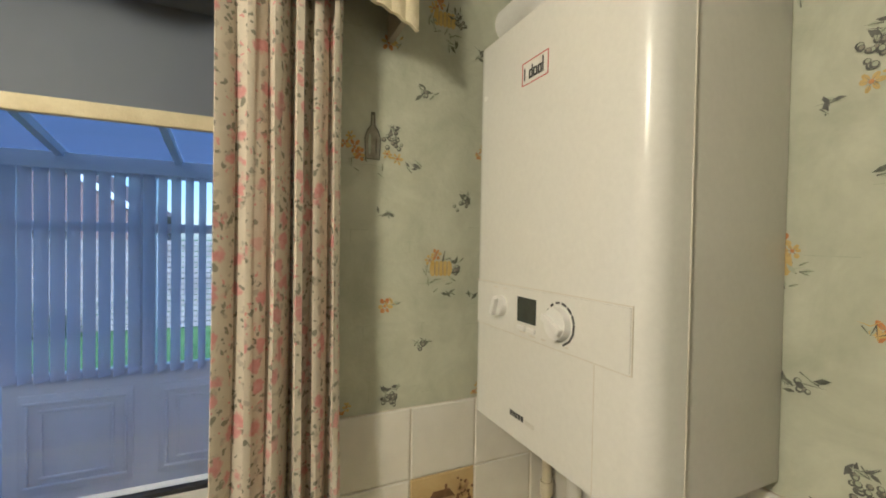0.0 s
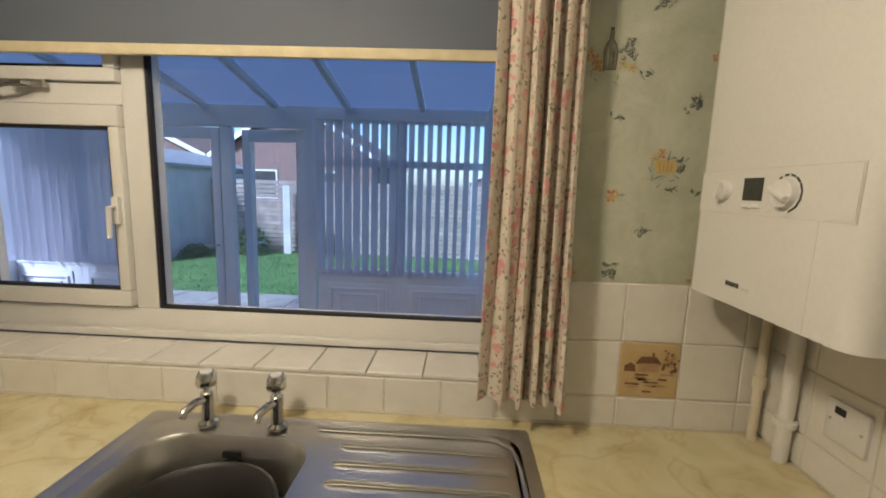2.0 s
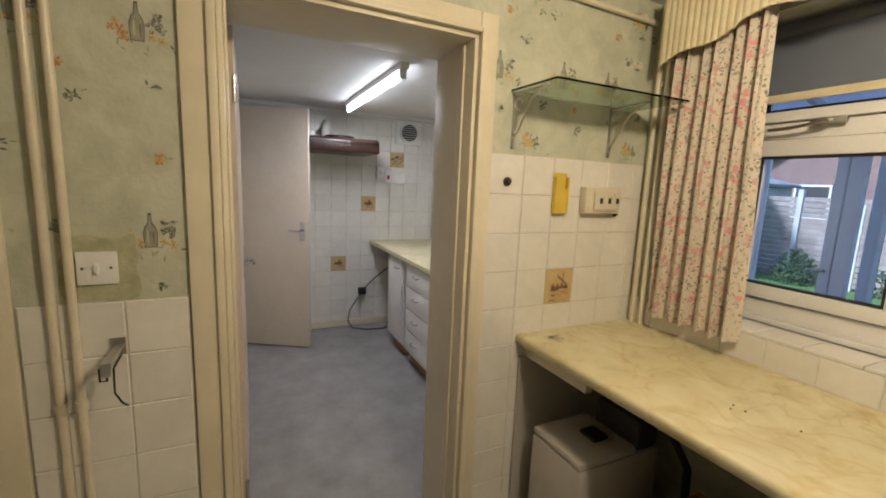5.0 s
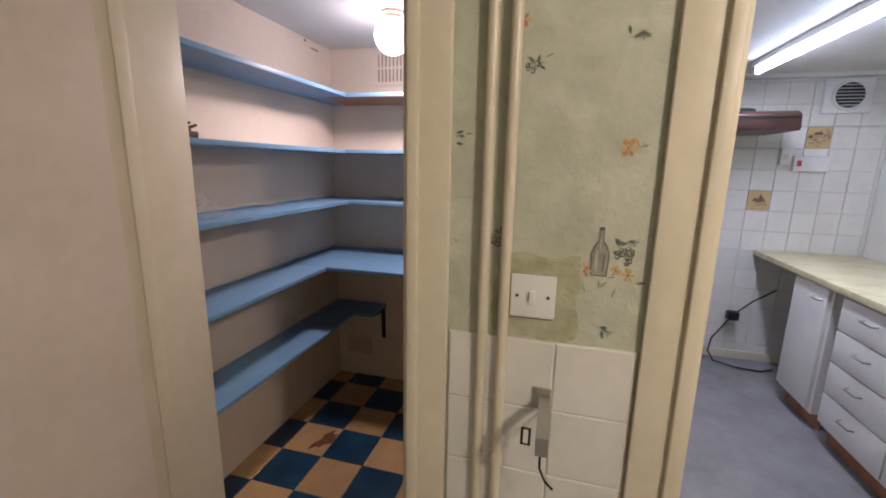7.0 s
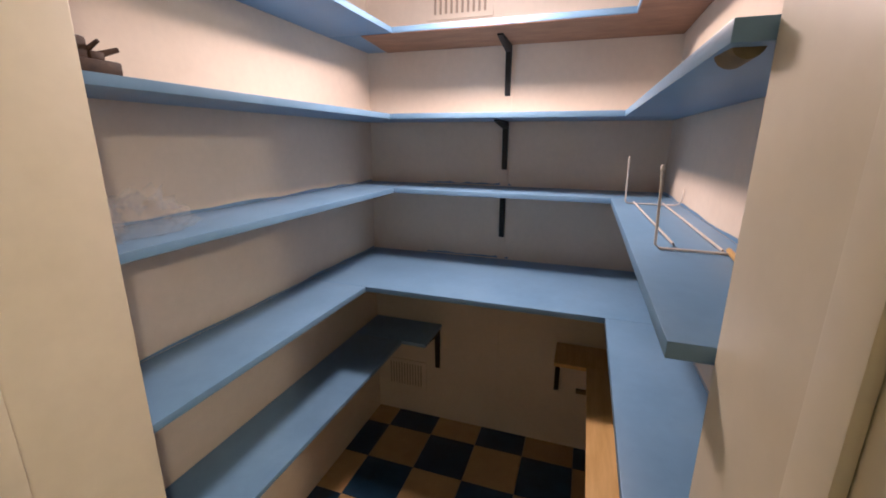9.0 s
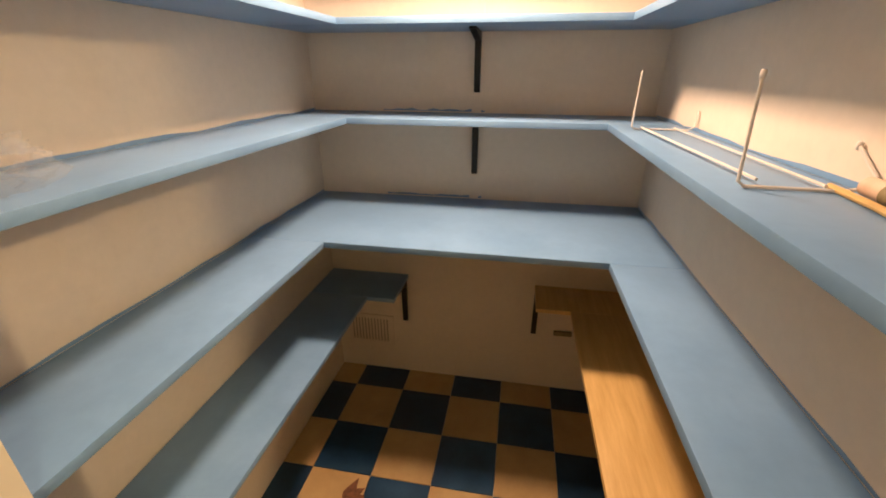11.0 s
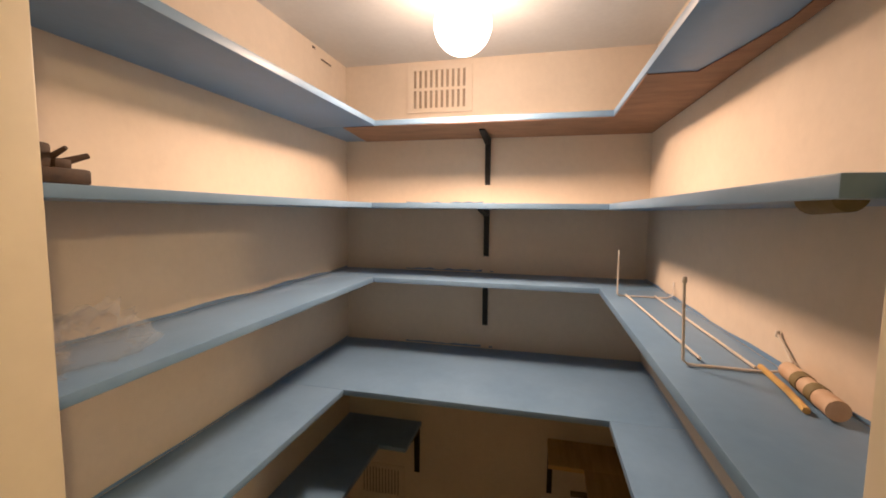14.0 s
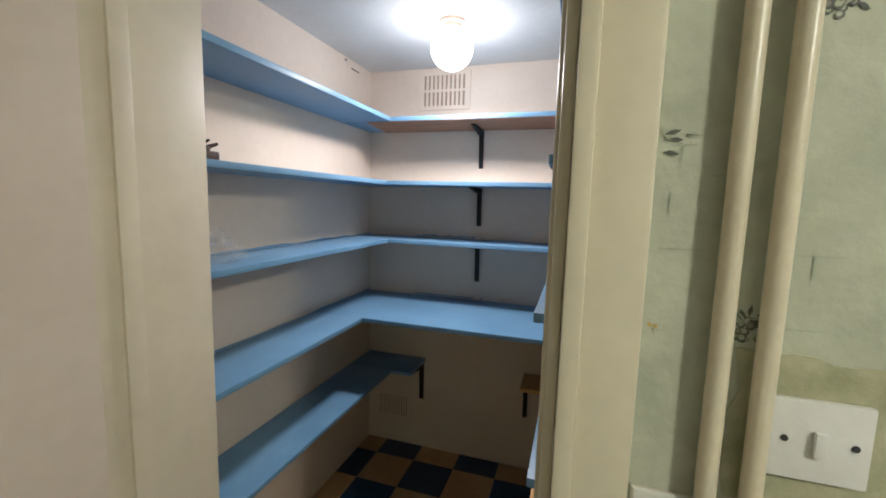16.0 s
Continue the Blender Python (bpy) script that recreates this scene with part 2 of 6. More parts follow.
BARE = surface("stripped_wall_plaster", (0.34, 0.34, 0.20), (0.52, 0.50, 0.33), 22, 0.85, bump=0.4, fine=90)
GRASS = surface("lawn", (0.06, 0.13, 0.03), (0.12, 0.22, 0.06), 2.5, 0.9, bump=0.6, fine=60)
PAVING = surface("patio_slab", (0.26, 0.24, 0.22), (0.42, 0.39, 0.36), 5, 0.85, random_amount=0.25)
FENCE = surface("weathered_fence_wood", (0.24, 0.20, 0.18), (0.38, 0.34, 0.31), 6, 0.85, random_amount=0.2)
CONCRETE = surface("pale_render", (0.42, 0.42, 0.43), (0.52, 0.52, 0.53), 3, 0.9)
BRICKRED = surface("red_brown_brick", (0.16, 0.10, 0.09), (0.25, 0.17, 0.15), 6, 0.85)
ROOFTILE = surface("brown_roof_tile", (0.17, 0.11, 0.09), (0.28, 0.19, 0.15), 5, 0.8)
FELT = surface("grey_roof_felt", (0.22, 0.23, 0.25), (0.32, 0.33, 0.35), 5, 0.85)
LEAF = surface("hedge_leaf", (0.03, 0.06, 0.02), (0.07, 0.12, 0.035), 20, 0.7)
CREAMPIPE = surface("cream_painted_pipe", (0.64, 0.58, 0.42), (0.72, 0.66, 0.50), 12, 0.3)
BULB = glowing("opal_globe_glow", (1.0, 0.80, 0.60), 3.0)
TUBE = glowing("fluorescent_tube_glow", (1.0, 0.92, 0.80), 9.0)
PRINT = {
    "grey": surface("print_grey", (0.07, 0.07, 0.065), (0.16, 0.16, 0.14), 60, 0.65),
    "bottle": surface("print_bottle", (0.22, 0.21, 0.17), (0.36, 0.34, 0.26), 40, 0.65),
    "orange": surface("print_orange", (0.44, 0.15, 0.04), (0.55, 0.28, 0.09), 50, 0.65),
    "yellow": surface("print_yellow", (0.54, 0.37, 0.08), (0.60, 0.46, 0.18), 50, 0.65),
    "leaf": surface("print_leaf", (0.08, 0.09, 0.07), (0.20, 0.21, 0.15), 60, 0.65),
    "pale": surface("print_pale_leaf", (0.38, 0.41, 0.29), (0.47, 0.49, 0.37), 50, 0.65),
}


# ---- mesh helpers ----
BASE = {}


def box(bm, x0, y0, z0, x1, y1, z1, bevel=0.0, m=None):
    got = bmesh.ops.create_cube(bm, size=1)["verts"]
    for v in got:
        v.co = Vector(((x0 + x1) / 2 + v.co.x * (x1 - x0), (y0 + y1) / 2 + v.co.y * (y1 - y0), (z0 + z1) / 2 + v.co.z * (z1 - z0)))
        if m:
            v.co = m @ v.co
    if bevel:
        edges = list({e for v in got for e in v.link_edges})
        bmesh.ops.bevel(bm, geom=edges, offset=bevel, segments=2, profile=0.6, affect="EDGES", clamp_overlap=True)
    return bm


def boxes(*rows, bevel=0.0, m=None):
    bm = bmesh.new()
    for r in rows:
        box(bm, *r, bevel=bevel, m=m)
    return bm


def rod(bm, a, b, r, r2=None, sides=14):
    a, b = Vector(a), Vector(b)
    d = b - a
    mat = Matrix.Translation((a + b) / 2) @ d.to_track_quat("Z", "Y").to_matrix().to_4x4()
    bmesh.ops.create_cone(bm, cap_ends=True, segments=sides, radius1=r, radius2=r if r2 is None else r2, depth=d.length, matrix=mat)
    return bm


def tube(points, r, sides=10, bm=None):
    """A bent wire or pipe: rings swept along the points."""
    bm = bm or bmesh.new()
    pts = [Vector(p) for p in points]
    rings = []
    for i, p in enumerate(pts):
        d = (pts[min(i + 1, len(pts) - 1)] - pts[max(i - 1, 0)]).normalized()
        u = d.orthogonal().normalized() if not rings else (rings[-1][1] - d * rings[-1][1].dot(d)).normalized()
        w = d.cross(u)
        rings.append(([bm.verts.new(p + r * (u * math.cos(k * math.tau / sides) + w * math.sin(k * math.tau / sides))) for k in range(sides)], u))
    for (a, _), (b, _) in zip(rings, rings[1:]):
        for k in range(sides):
            bm.faces.new((a[k], a[(k + 1) % sides], b[(k + 1) % sides], b[k]))
    bm.faces.new(rings[0][0][::-1]), bm.faces.new(rings[-1][0])
    return bm


def lathe(profile, place, sides=32, bm=None, closed=True):
    """Profile of (radius, height) turned about the upright axis at place."""
    bm = bm or bmesh.new()
    rings = []
    for r, h in profile:
        rings.append([bm.verts.new((place[0] + r * math.cos(k * math.tau / sides), place[1] + r * math.sin(k * math.tau / sides), place[2] + h)) for k in range(sides)])
    for a, b in zip(rings, rings[1:]):
        for k in range(sides):
            bm.faces.new((a[k], a[(k + 1) % sides], b[(k + 1) % sides], b[k]))
    if closed:
        bm.faces.new(rings[0][::-1]), bm.faces.new(rings[-1])
    return bm


def prism(outline, along, start, end):
    """A flat outline of (a, b) pairs pushed along an axis ('x', 'y' or 'z')."""
    bm = bmesh.new()

    def at(a, b, c):
        return {"x": (c, a, b), "y": (a, c, b), "z": (a, b, c)}[along]

    p = [bm.verts.new(at(a, b, start)) for a, b in outline]
    q = [bm.verts.new(at(a, b, end)) for a, b in outline]
    bm.faces.new(p), bm.faces.new(q[::-1])
    for k in range(len(p)):
        j = (k + 1) % len(p)
        bm.faces.new((p[k], q[k], q[j], p[j]))
    bmesh.ops.recalc_face_normals(bm, faces=bm.faces)
    return bm


def smooth_mesh(name, bm, material, angle=40):
    me = bpy.data.meshes.new(name)
    bmesh.ops.recalc_face_normals(bm, faces=bm.faces)
    for f in bm.faces:
        f.smooth = True
    for e in bm.edges:
        e.smooth = len(e.link_faces) == 2 and e.calc_face_angle(0) < radians(angle)
    bm.to_mesh(me)
    bm.free()
    for m in material if isinstance(material, (list, tuple)) else (material,):
        me.materials.append(m)
    return me


def thing(name, label, category, place=(0, 0, 0), group="", kind="", bm=None, material=None):
    """A top-level thing: an Empty at its base, or one mesh when bm is given (built in world places)."""
    place = Vector(place)
    if bm is None:
        ob = new(name)
        ob.empty_display_size = 0.05
    else:
        bmesh.ops.translate(bm, verts=bm.verts, vec=-place)
        ob = new(name, smooth_mesh(name, bm, material))
    ob.location = place
    BASE[ob] = place
    return tagged(ob, label, category, group, kind)


def part(name, bm, material, parent, label=""):
    bmesh.ops.translate(bm, verts=bm.verts, vec=-BASE[parent])
    ob = new(name, smooth_mesh(name, bm, material))
    ob.parent = parent
    BASE[ob] = BASE[parent]
    return tagged(ob, label)


def setting(name, bm, material, label, category="wall"):
    return thing(name, label, category, kind="structure", bm=bm, material=material)


# ---- the shell ----
H, HK, HP = 2.30, 2.17, 2.185
PX = -0.262  # pantry face of the west wall
wall_west = setting("wall_west", boxes((PX, -3.108, 2.03, 0, -2.262, H), (PX, -2.262, 0, 0, -2.01, H), (-0.30, -2.01, 0, 0, -1.70, H), (-0.30, -1.70, 2.015, 0, -0.895, H),
    (-0.30, -0.895, 0, 0, 0.30, H), (PX, -3.80, 0, 0, -3.108, H)), PAPER, "pale green patterned wallpaper wall with two doorways")
wall_north = setting("wall_north", boxes((0, 0, 0, 2.74, 0.30, 1.005), (0, 0, 1.005, 0.17, 0.30, H), (2.06, 0, 1.005, 2.74, 0.30, H), (0.17, 0, 2.12, 2.06, 0.30, H)), PAPER, "pale green wallpaper wall round a wide window")
wall_east = setting("wall_east", boxes((2.64, -3.80, 0, 2.74, 0, H)), PAPER, "pale green wallpaper wall behind the boiler")
setting("wall_south", boxes((0, -3.80, 0, 2.64, -3.70, H)), PAPER, "pale green wallpaper wall closing the utility room")
setting("ceiling_utility", boxes((-0.30, -3.80, H, 2.74, 0.30, H + 0.1)), CEIL, "off-white painted ceiling", "ceiling")
setting("floor", boxes((-0.30, -3.80, -0.10, 2.74, 0.30, 0.0), (-2.94, -2.01, -0.10, -0.30, 0.30, 0.0)), CARPET, "worn grey vinyl floor", "floor")

setting("wall_pantry_back", boxes((-1.80, -3.51, -0.05, -1.70, -2.01, 2.30)), PLASTER, "cream painted pantry back wall")
setting("wall_pantry_south", boxes((-1.70, -3.51, -0.05, PX, -3.41, 2.30)), PLASTER, "cream painted pantry side wall")
setting("wall_pantry_north", boxes((-1.70, -2.11, -0.05, PX, -2.01, 2.30)), PLASTER, "cream painted pantry side wall")
setting("wall_pantry_front", boxes((PX - 0.008, -3.41, 0, PX - 0.002, -3.118, HP), (PX - 0.008, -2.25, 0, PX - 0.002, -2.11, HP), (PX - 0.008, -3.118, 2.04, PX - 0.002, -2.25, HP)), PLASTER, "cream painted inner face of the pantry front wall")
setting("ceiling_pantry", boxes((-1.70, -3.41, HP, PX - 0.009, -2.11, HP + 0.1)), CEIL, "white painted pantry ceiling", "ceiling")
floor_pantry = setting("floor_pantry", boxes((-1.70, -3.41, -0.10, -0.30, -2.11, -0.006)), GROUT, "black and tan chequered pantry floor", "floor")

kitchen_west = setting("wall_kitchen_west", boxes((-2.94, -2.01, 0, -2.84, 0.30, HK)), KGROUT, "white tiled kitchen wall with sepia picture tiles")
setting("wall_kitchen_north", boxes((-2.84, 0.20, 0, -0.30, 0.30, 1.02), (-2.84, 0.20, 1.02, -1.95, 0.30, HK), (-0.75, 0.20, 1.02, -0.30, 0.30, HK), (-1.95, 0.20, 2.02, -0.75, 0.30, HK)), CEIL, "white painted kitchen window wall")
setting("wall_kitchen_south", boxes((-2.84, -2.01, 0, -1.80, -1.95, HK), (-1.80, -2.008, 0, -0.30, -1.95, HK)), CEIL, "white painted kitchen wall")
setting("ceiling_kitchen", boxes((-2.94, -2.01, HK, -0.30, 0.30, HK + 0.1)), CEIL, "off-white painted kitchen ceiling", "ceiling")
setting("coving", boxes((-2.838, -1.95, HK - 0.03, -2.81, 0.20, HK - 0.001)), CEIL, "narrow white coving strip under the kitchen ceiling", "trim")


# ---- door frames and doors ----
def door_frame(name, y0, y1, top, depth, right_width, label):
    f = thing(name, label, "door frame", (0, y0, 0), kind="structure")
    prof = 0.016
    for side, (a, b) in (("left", (y0 - 0.092, y0 - 0.004)), ("right", (y1 + 0.004, y1 + right_width))):
        bm = boxes((0.001, a, 0, prof, b, top + 0.075), bevel=0.005)
        inner = (b - 0.022, b) if side == "left" else (a, a + 0.022)
        box(bm, prof - 0.002, inner[0], 0, prof + 0.012, inner[1], top + 0.02, bevel=0.004)
        part("architrave", bm, GLOSS, f)
    part("architrave", boxes((0.001, y0 - 0.003, top + 0.004, prof, y1 + 0.003, top + 0.075), (prof - 0.002, y0 - 0.003, top + 0.004, prof + 0.012, y1 + 0.003, top + 0.024), bevel=0.004), GLOSS, f)
    for a, b in ((y0 - 0.003, y0 + 0.012), (y1 - 0.012, y1 + 0.003)):
        part("jamb", boxes((-depth, a, 0, 0.004, b, top), bevel=0.003), GLOSS, f)
    part("head", boxes((-depth, y0 + 0.0125, top - 0.012, 0.004, y1 - 0.0125, top + 0.003), bevel=0.003), GLOSS, f)
    for a, b in ((y0 + 0.0125, y0 + 0.021), (y1 - 0.021, y1 - 0.0125)):
        part("door_stop", boxes((-0.10, a, 0, -0.06, b, top - 0.013), bevel=0.003), GLOSS, f)
    return f


door_frame("door_frame_1", -1.70, -0.895, 2.015, 0.312, 0.075, "cream gloss painted frame of the kitchen doorway")
door_frame("door_frame_2", -3.108, -2.262, 2.03, 0.274, 0.090, "cream gloss painted frame of the pantry doorway")


def lever(name, place, way, side):
    """A lever handle on a backplate; way: along the leaf, side: out of its face."""
    w, s = Vector(way), Vector(side)
    p = Vector(place)
    bm = bmesh.new()
    rod(bm, p, p + s * 0.04, 0.009)
    tube([p + s * 0.04, p + s * 0.045 + w * 0.02, p + s * 0.045 + w * 0.10], 0.008, 8, bm)
    return bm


def door_leaf(name, hinge, angle, width, height, material, label):
    """A flush door: leaf, lever and plate, and hinges, turned about its hinge edge."""
    d = thing(name, label, "door", (*hinge, 0))
    m = Matrix.Translation((*hinge, 0)) @ Matrix.Rotation(radians(angle), 4, "Z")
    part("leaf", boxes((0.002, -0.018, 0.015, width, 0.018, height), bevel=0.003, m=m), material, d)
    for s in (1, -1):
        plate = boxes((width - 0.075, min(s * 0.0185, s * 0.022), 0.97, width - 0.035, max(s * 0.0185, s * 0.022), 1.13), m=m)
        plate_ob = part("handle_plate", plate, CHROME, d)
        bm = lever("lever", (width - 0.055, s * 0.021, 1.06), (-1, 0, 0), (0, s, 0))
        bmesh.ops.transform(bm, matrix=m, verts=bm.verts)
        part("lever", bm, CHROME, plate_ob)
    for z in (0.2, 1.75):
        bm = rod(bmesh.new(), (0.0, -0.02, z), (0.0, -0.02, z + 0.09), 0.007)
        bmesh.ops.transform(bm, matrix=m, verts=bm.verts)
        part("hinge", bm, CHROME, d)
    return d


door_leaf("pantry_door", (0.022, -3.048), -1.5, 0.76, 2.02, DOORPAINT, "cream painted flush pantry door standing open")
door_leaf("kitchen_door", (-0.33, -1.688), 179.2, 0.76, 2.00, DOORPAINT, "white flush door opened flat along the kitchen")
door_leaf("back_door", (-2.72, -1.81), 60, 0.76, 2.07, DOORPAINT, "cream flush door standing ajar before tiled wall")


# ---- window of the utility room ----
window_1 = thing("window_1", "white plastic window with a side opener and black gaskets", "window", (1.1, 0.19, 1.03), kind="structure")
FY0, FY1 = 0.175, 0.245
part("window_frame", boxes((0.172, FY0, 1.03, 2.058, FY1, 1.105), (0.172, FY0, 1.105, 0.30, FY1, 2.118), (1.945, FY0, 1.105, 2.058, FY1, 2.118), (0.845, FY0, 1.105, 0.915, FY1, 2.118),
    (0.30, FY0, 1.715, 0.845, FY1, 1.775), (0.30, FY0, 2.06, 0.845, FY1, 2.118), (0.915, FY0, 2.06, 1.945, FY1, 2.118), bevel=0.005), PVC, window_1)
sash = part("sash", boxes((0.305, FY0 - 0.018, 1.112, 0.842, FY1 - 0.02, 1.162), (0.305, FY0 - 0.018, 1.652, 0.842, FY1 - 0.02, 1.712), (0.305, FY0 - 0.018, 1.162, 0.385, FY1 - 0.02, 1.652), (0.808, FY0 - 0.018, 1.162, 0.842, FY1 - 0.02, 1.652), bevel=0.006), PVC, window_1)
part("top_sash", boxes((0.305, FY0 - 0.018, 1.778, 0.842, FY1 - 0.02, 1.815), (0.305, FY0 - 0.018, 1.815, 0.378, FY1 - 0.02, 2.055), (0.808, FY0 - 0.018, 1.815, 0.842, FY1 - 0.02, 2.055), bevel=0.005), PVC, window_1)


def gasket(x0, z0, x1, z1, y, w=0.009):
    return boxes((x0, y, z0, x1, y + 0.02, z0 + w), (x0, y, z1 - w, x1, y + 0.02, z1), (x0, y, z0 + w, x0 + w, y + 0.02, z1 - w), (x1 - w, y, z0 + w, x1, y + 0.02, z1 - w))


for x0, z0, x1, z1, y in ((0.385, 1.162, 0.808, 1.652, FY0 - 0.008), (0.378, 1.815, 0.808, 2.055, FY0 - 0.006), (0.915, 1.105, 1.945, 2.06, FY0 + 0.004)):
    part("gasket", gasket(x0, z0, x1, z1, y), GASKET, window_1)
    pane = part("pane", boxes((x0 + 0.009, y + 0.012, z0 + 0.009, x1 - 0.009, y + 0.016, z1 - 0.009)), GLASS, window_1)
    pane.visible_shadow = False
bm = boxes((0.815, FY0 - 0.034, 1.37, 0.835, FY0 - 0.018, 1.45), bevel=0.003)
tube([(0.825, FY0 - 0.034, 1.42), (0.825, FY0 - 0.055, 1.42), (0.825, FY0 - 0.058, 1.33)], 0.007, 8, bm)
part("latch", bm, PVC, window_1)
bm = boxes((0.54, FY0 - 0.03, 1.755, 0.64, FY0 - 0.018, 1.775), bevel=0.003)
tube([(0.60, FY0 - 0.03, 1.765), (0.60, FY0 - 0.05, 1.762), (0.50, FY0 - 0.05, 1.748), (0.42, FY0 - 0.045, 1.745)], 0.006, 8, bm)
part("stay", bm, STEEL, window_1)
part("window_board", boxes((0.172, 0.155, 1.018, 2.058, FY0 - 0.001, 1.040), bevel=0.004), PVC, window_1)

roller = thing("roller_blind", "grey roller blind half drawn with a cream bottom bar", "blind", (1.1, 0.10, 1.85))
part("fabric", boxes((0.24, 0.118, 1.86, 2.03, 0.120, 2.10)), BLIND, roller)
part("bottom_bar", boxes((0.24, 0.110, 1.838, 2.03, 0.128, 1.868), bevel=0.006), PELMET, roller, "cream bottom bar")
part("roller_tube", rod(bmesh.new(), (0.22, 0.119, 2.085), (2.05, 0.119, 2.085), 0.022), BLIND, roller)


def curtain(name, x0, x1, z0, z1, y, folds, seed, label):
    rnd = random.Random(seed)
    bm = bmesh.new()
    nx, nz = folds * 14, 26
    grid = []
    ph = [rnd.uniform(-0.6, 0.6) for _ in range(folds + 2)]
    power = 0.72 if seed == 3 else 0.9  # the leading edge hangs flatter than the gathers behind it
    for j in range(nz + 1):
        v = j / nz
        row = []
        for i in range(nx + 1):
            u = i / nx
            f = folds * u ** (1 / power)
            k = min(int(f), folds)
            a = ph[k] * (1 - (f - k)) + ph[k + 1] * (f - k)
            deep = 0.030 + 0.014 * math.sin(2.3 * f + seed)
            yy = y + deep * math.sin(f * math.tau + a + 0.5 * math.sin(v * 3 + seed)) * (0.75 + 0.35 * (1 - v))
            xx = x0 + (x1 - x0) * (0.5 + (u - 0.5) * (1.0 + 0.06 * math.sin(v * 2.4 + seed))) + 0.009 * math.sin(f * math.tau * 2 + a)
            row.append(bm.verts.new((xx, yy, z0 + (z1 - z0) * v + (0.006 * math.sin(f * 5.0) if j == 0 else 0))))
        grid.append(row)
    for a, b in zip(grid, grid[1:]):
        for i in range(nx):
            bm.faces.new((a[i], a[i + 1], b[i + 1], b[i]))
    ob = thing(name, label, "curtain", ((x0 + x1) / 2, y, z0), group="window curtains", bm=bm, material=CLOTH)
    s = ob.modifiers.new("cloth", "SOLIDIFY")
    s.thickness = 0.003
    return ob


curtain("curtain", 1.905, 2.105, 0.985, 2.12, -0.062, 5, 3, "cream floral curtain with pink roses, gathered beside the window")
curtain("curtain", 0.16, 0.50, 0.975, 2.12, -0.062, 6, 8, "cream floral curtain with pink roses, hanging in the room corner")


def pelmet():
    p = thing("pelmet", "cream pleated cloth pelmet with a scalloped lower edge", "pelmet", (1.15, -0.10, 2.0))
    bm = bmesh.new()
    x0, x1, n = 0.12, 2.225, 420
    lo, hi = [], []
    for i in range(n + 1):
        x = x0 + (x1 - x0) * i / n
        d = min(x - x0, x1 - x)
        drop = 2.085 - 0.085 * max(0.0, 1 - d / 0.30) ** 0.8 + 0.014 * math.sin(min(d, 0.62) / 0.31 * math.tau) * (d < 0.62)
        yy = -0.125 - 0.004 * abs(math.sin(i * math.pi / 5))
        lo.append(bm.verts.new((x, yy, drop)))
        hi.append(bm.verts.new((x, yy, 2.27)))
    for i in range(n):
        bm.faces.new((lo[i], lo[i + 1], hi[i + 1], hi[i]))
    valance = part("valance", bm, PELMET, p)
    s = valance.modifiers.new("cloth", "SOLIDIFY")
    s.thickness, s.offset = 0.008, -1
    part("side_board", boxes((2.205, -0.114, 2.03, 2.217, -0.002, 2.265)), PELMETBOARD, p)
    part("side_board", boxes((0.128, -0.114, 2.03, 0.140, -0.002, 2.265)), PELMETBOARD, p)
    part("top_board", boxes((0.141, -0.114, 2.25, 2.204, -0.002, 2.265)), PELMETBOARD, p)
    part("curtain_rail", boxes((0.15, -0.07, 2.12, 2.195, -0.055, 2.14)), PVC, p)


pelmet()
bm = tube([(1.44, -0.137, 2.13), (1.44, -0.137, 2.05)], 0.0015, 6)
lathe([(0.002, 0.03), (0.005, 0.02), (0.006, 0.0)], (1.44, -0.137, 2.03), 10, bm)
thing("blind_cord", "short yellow cord pull hanging under the pelmet", "cord", (1.44, -0.137, 2.03), bm=bm, material=YELLOW)


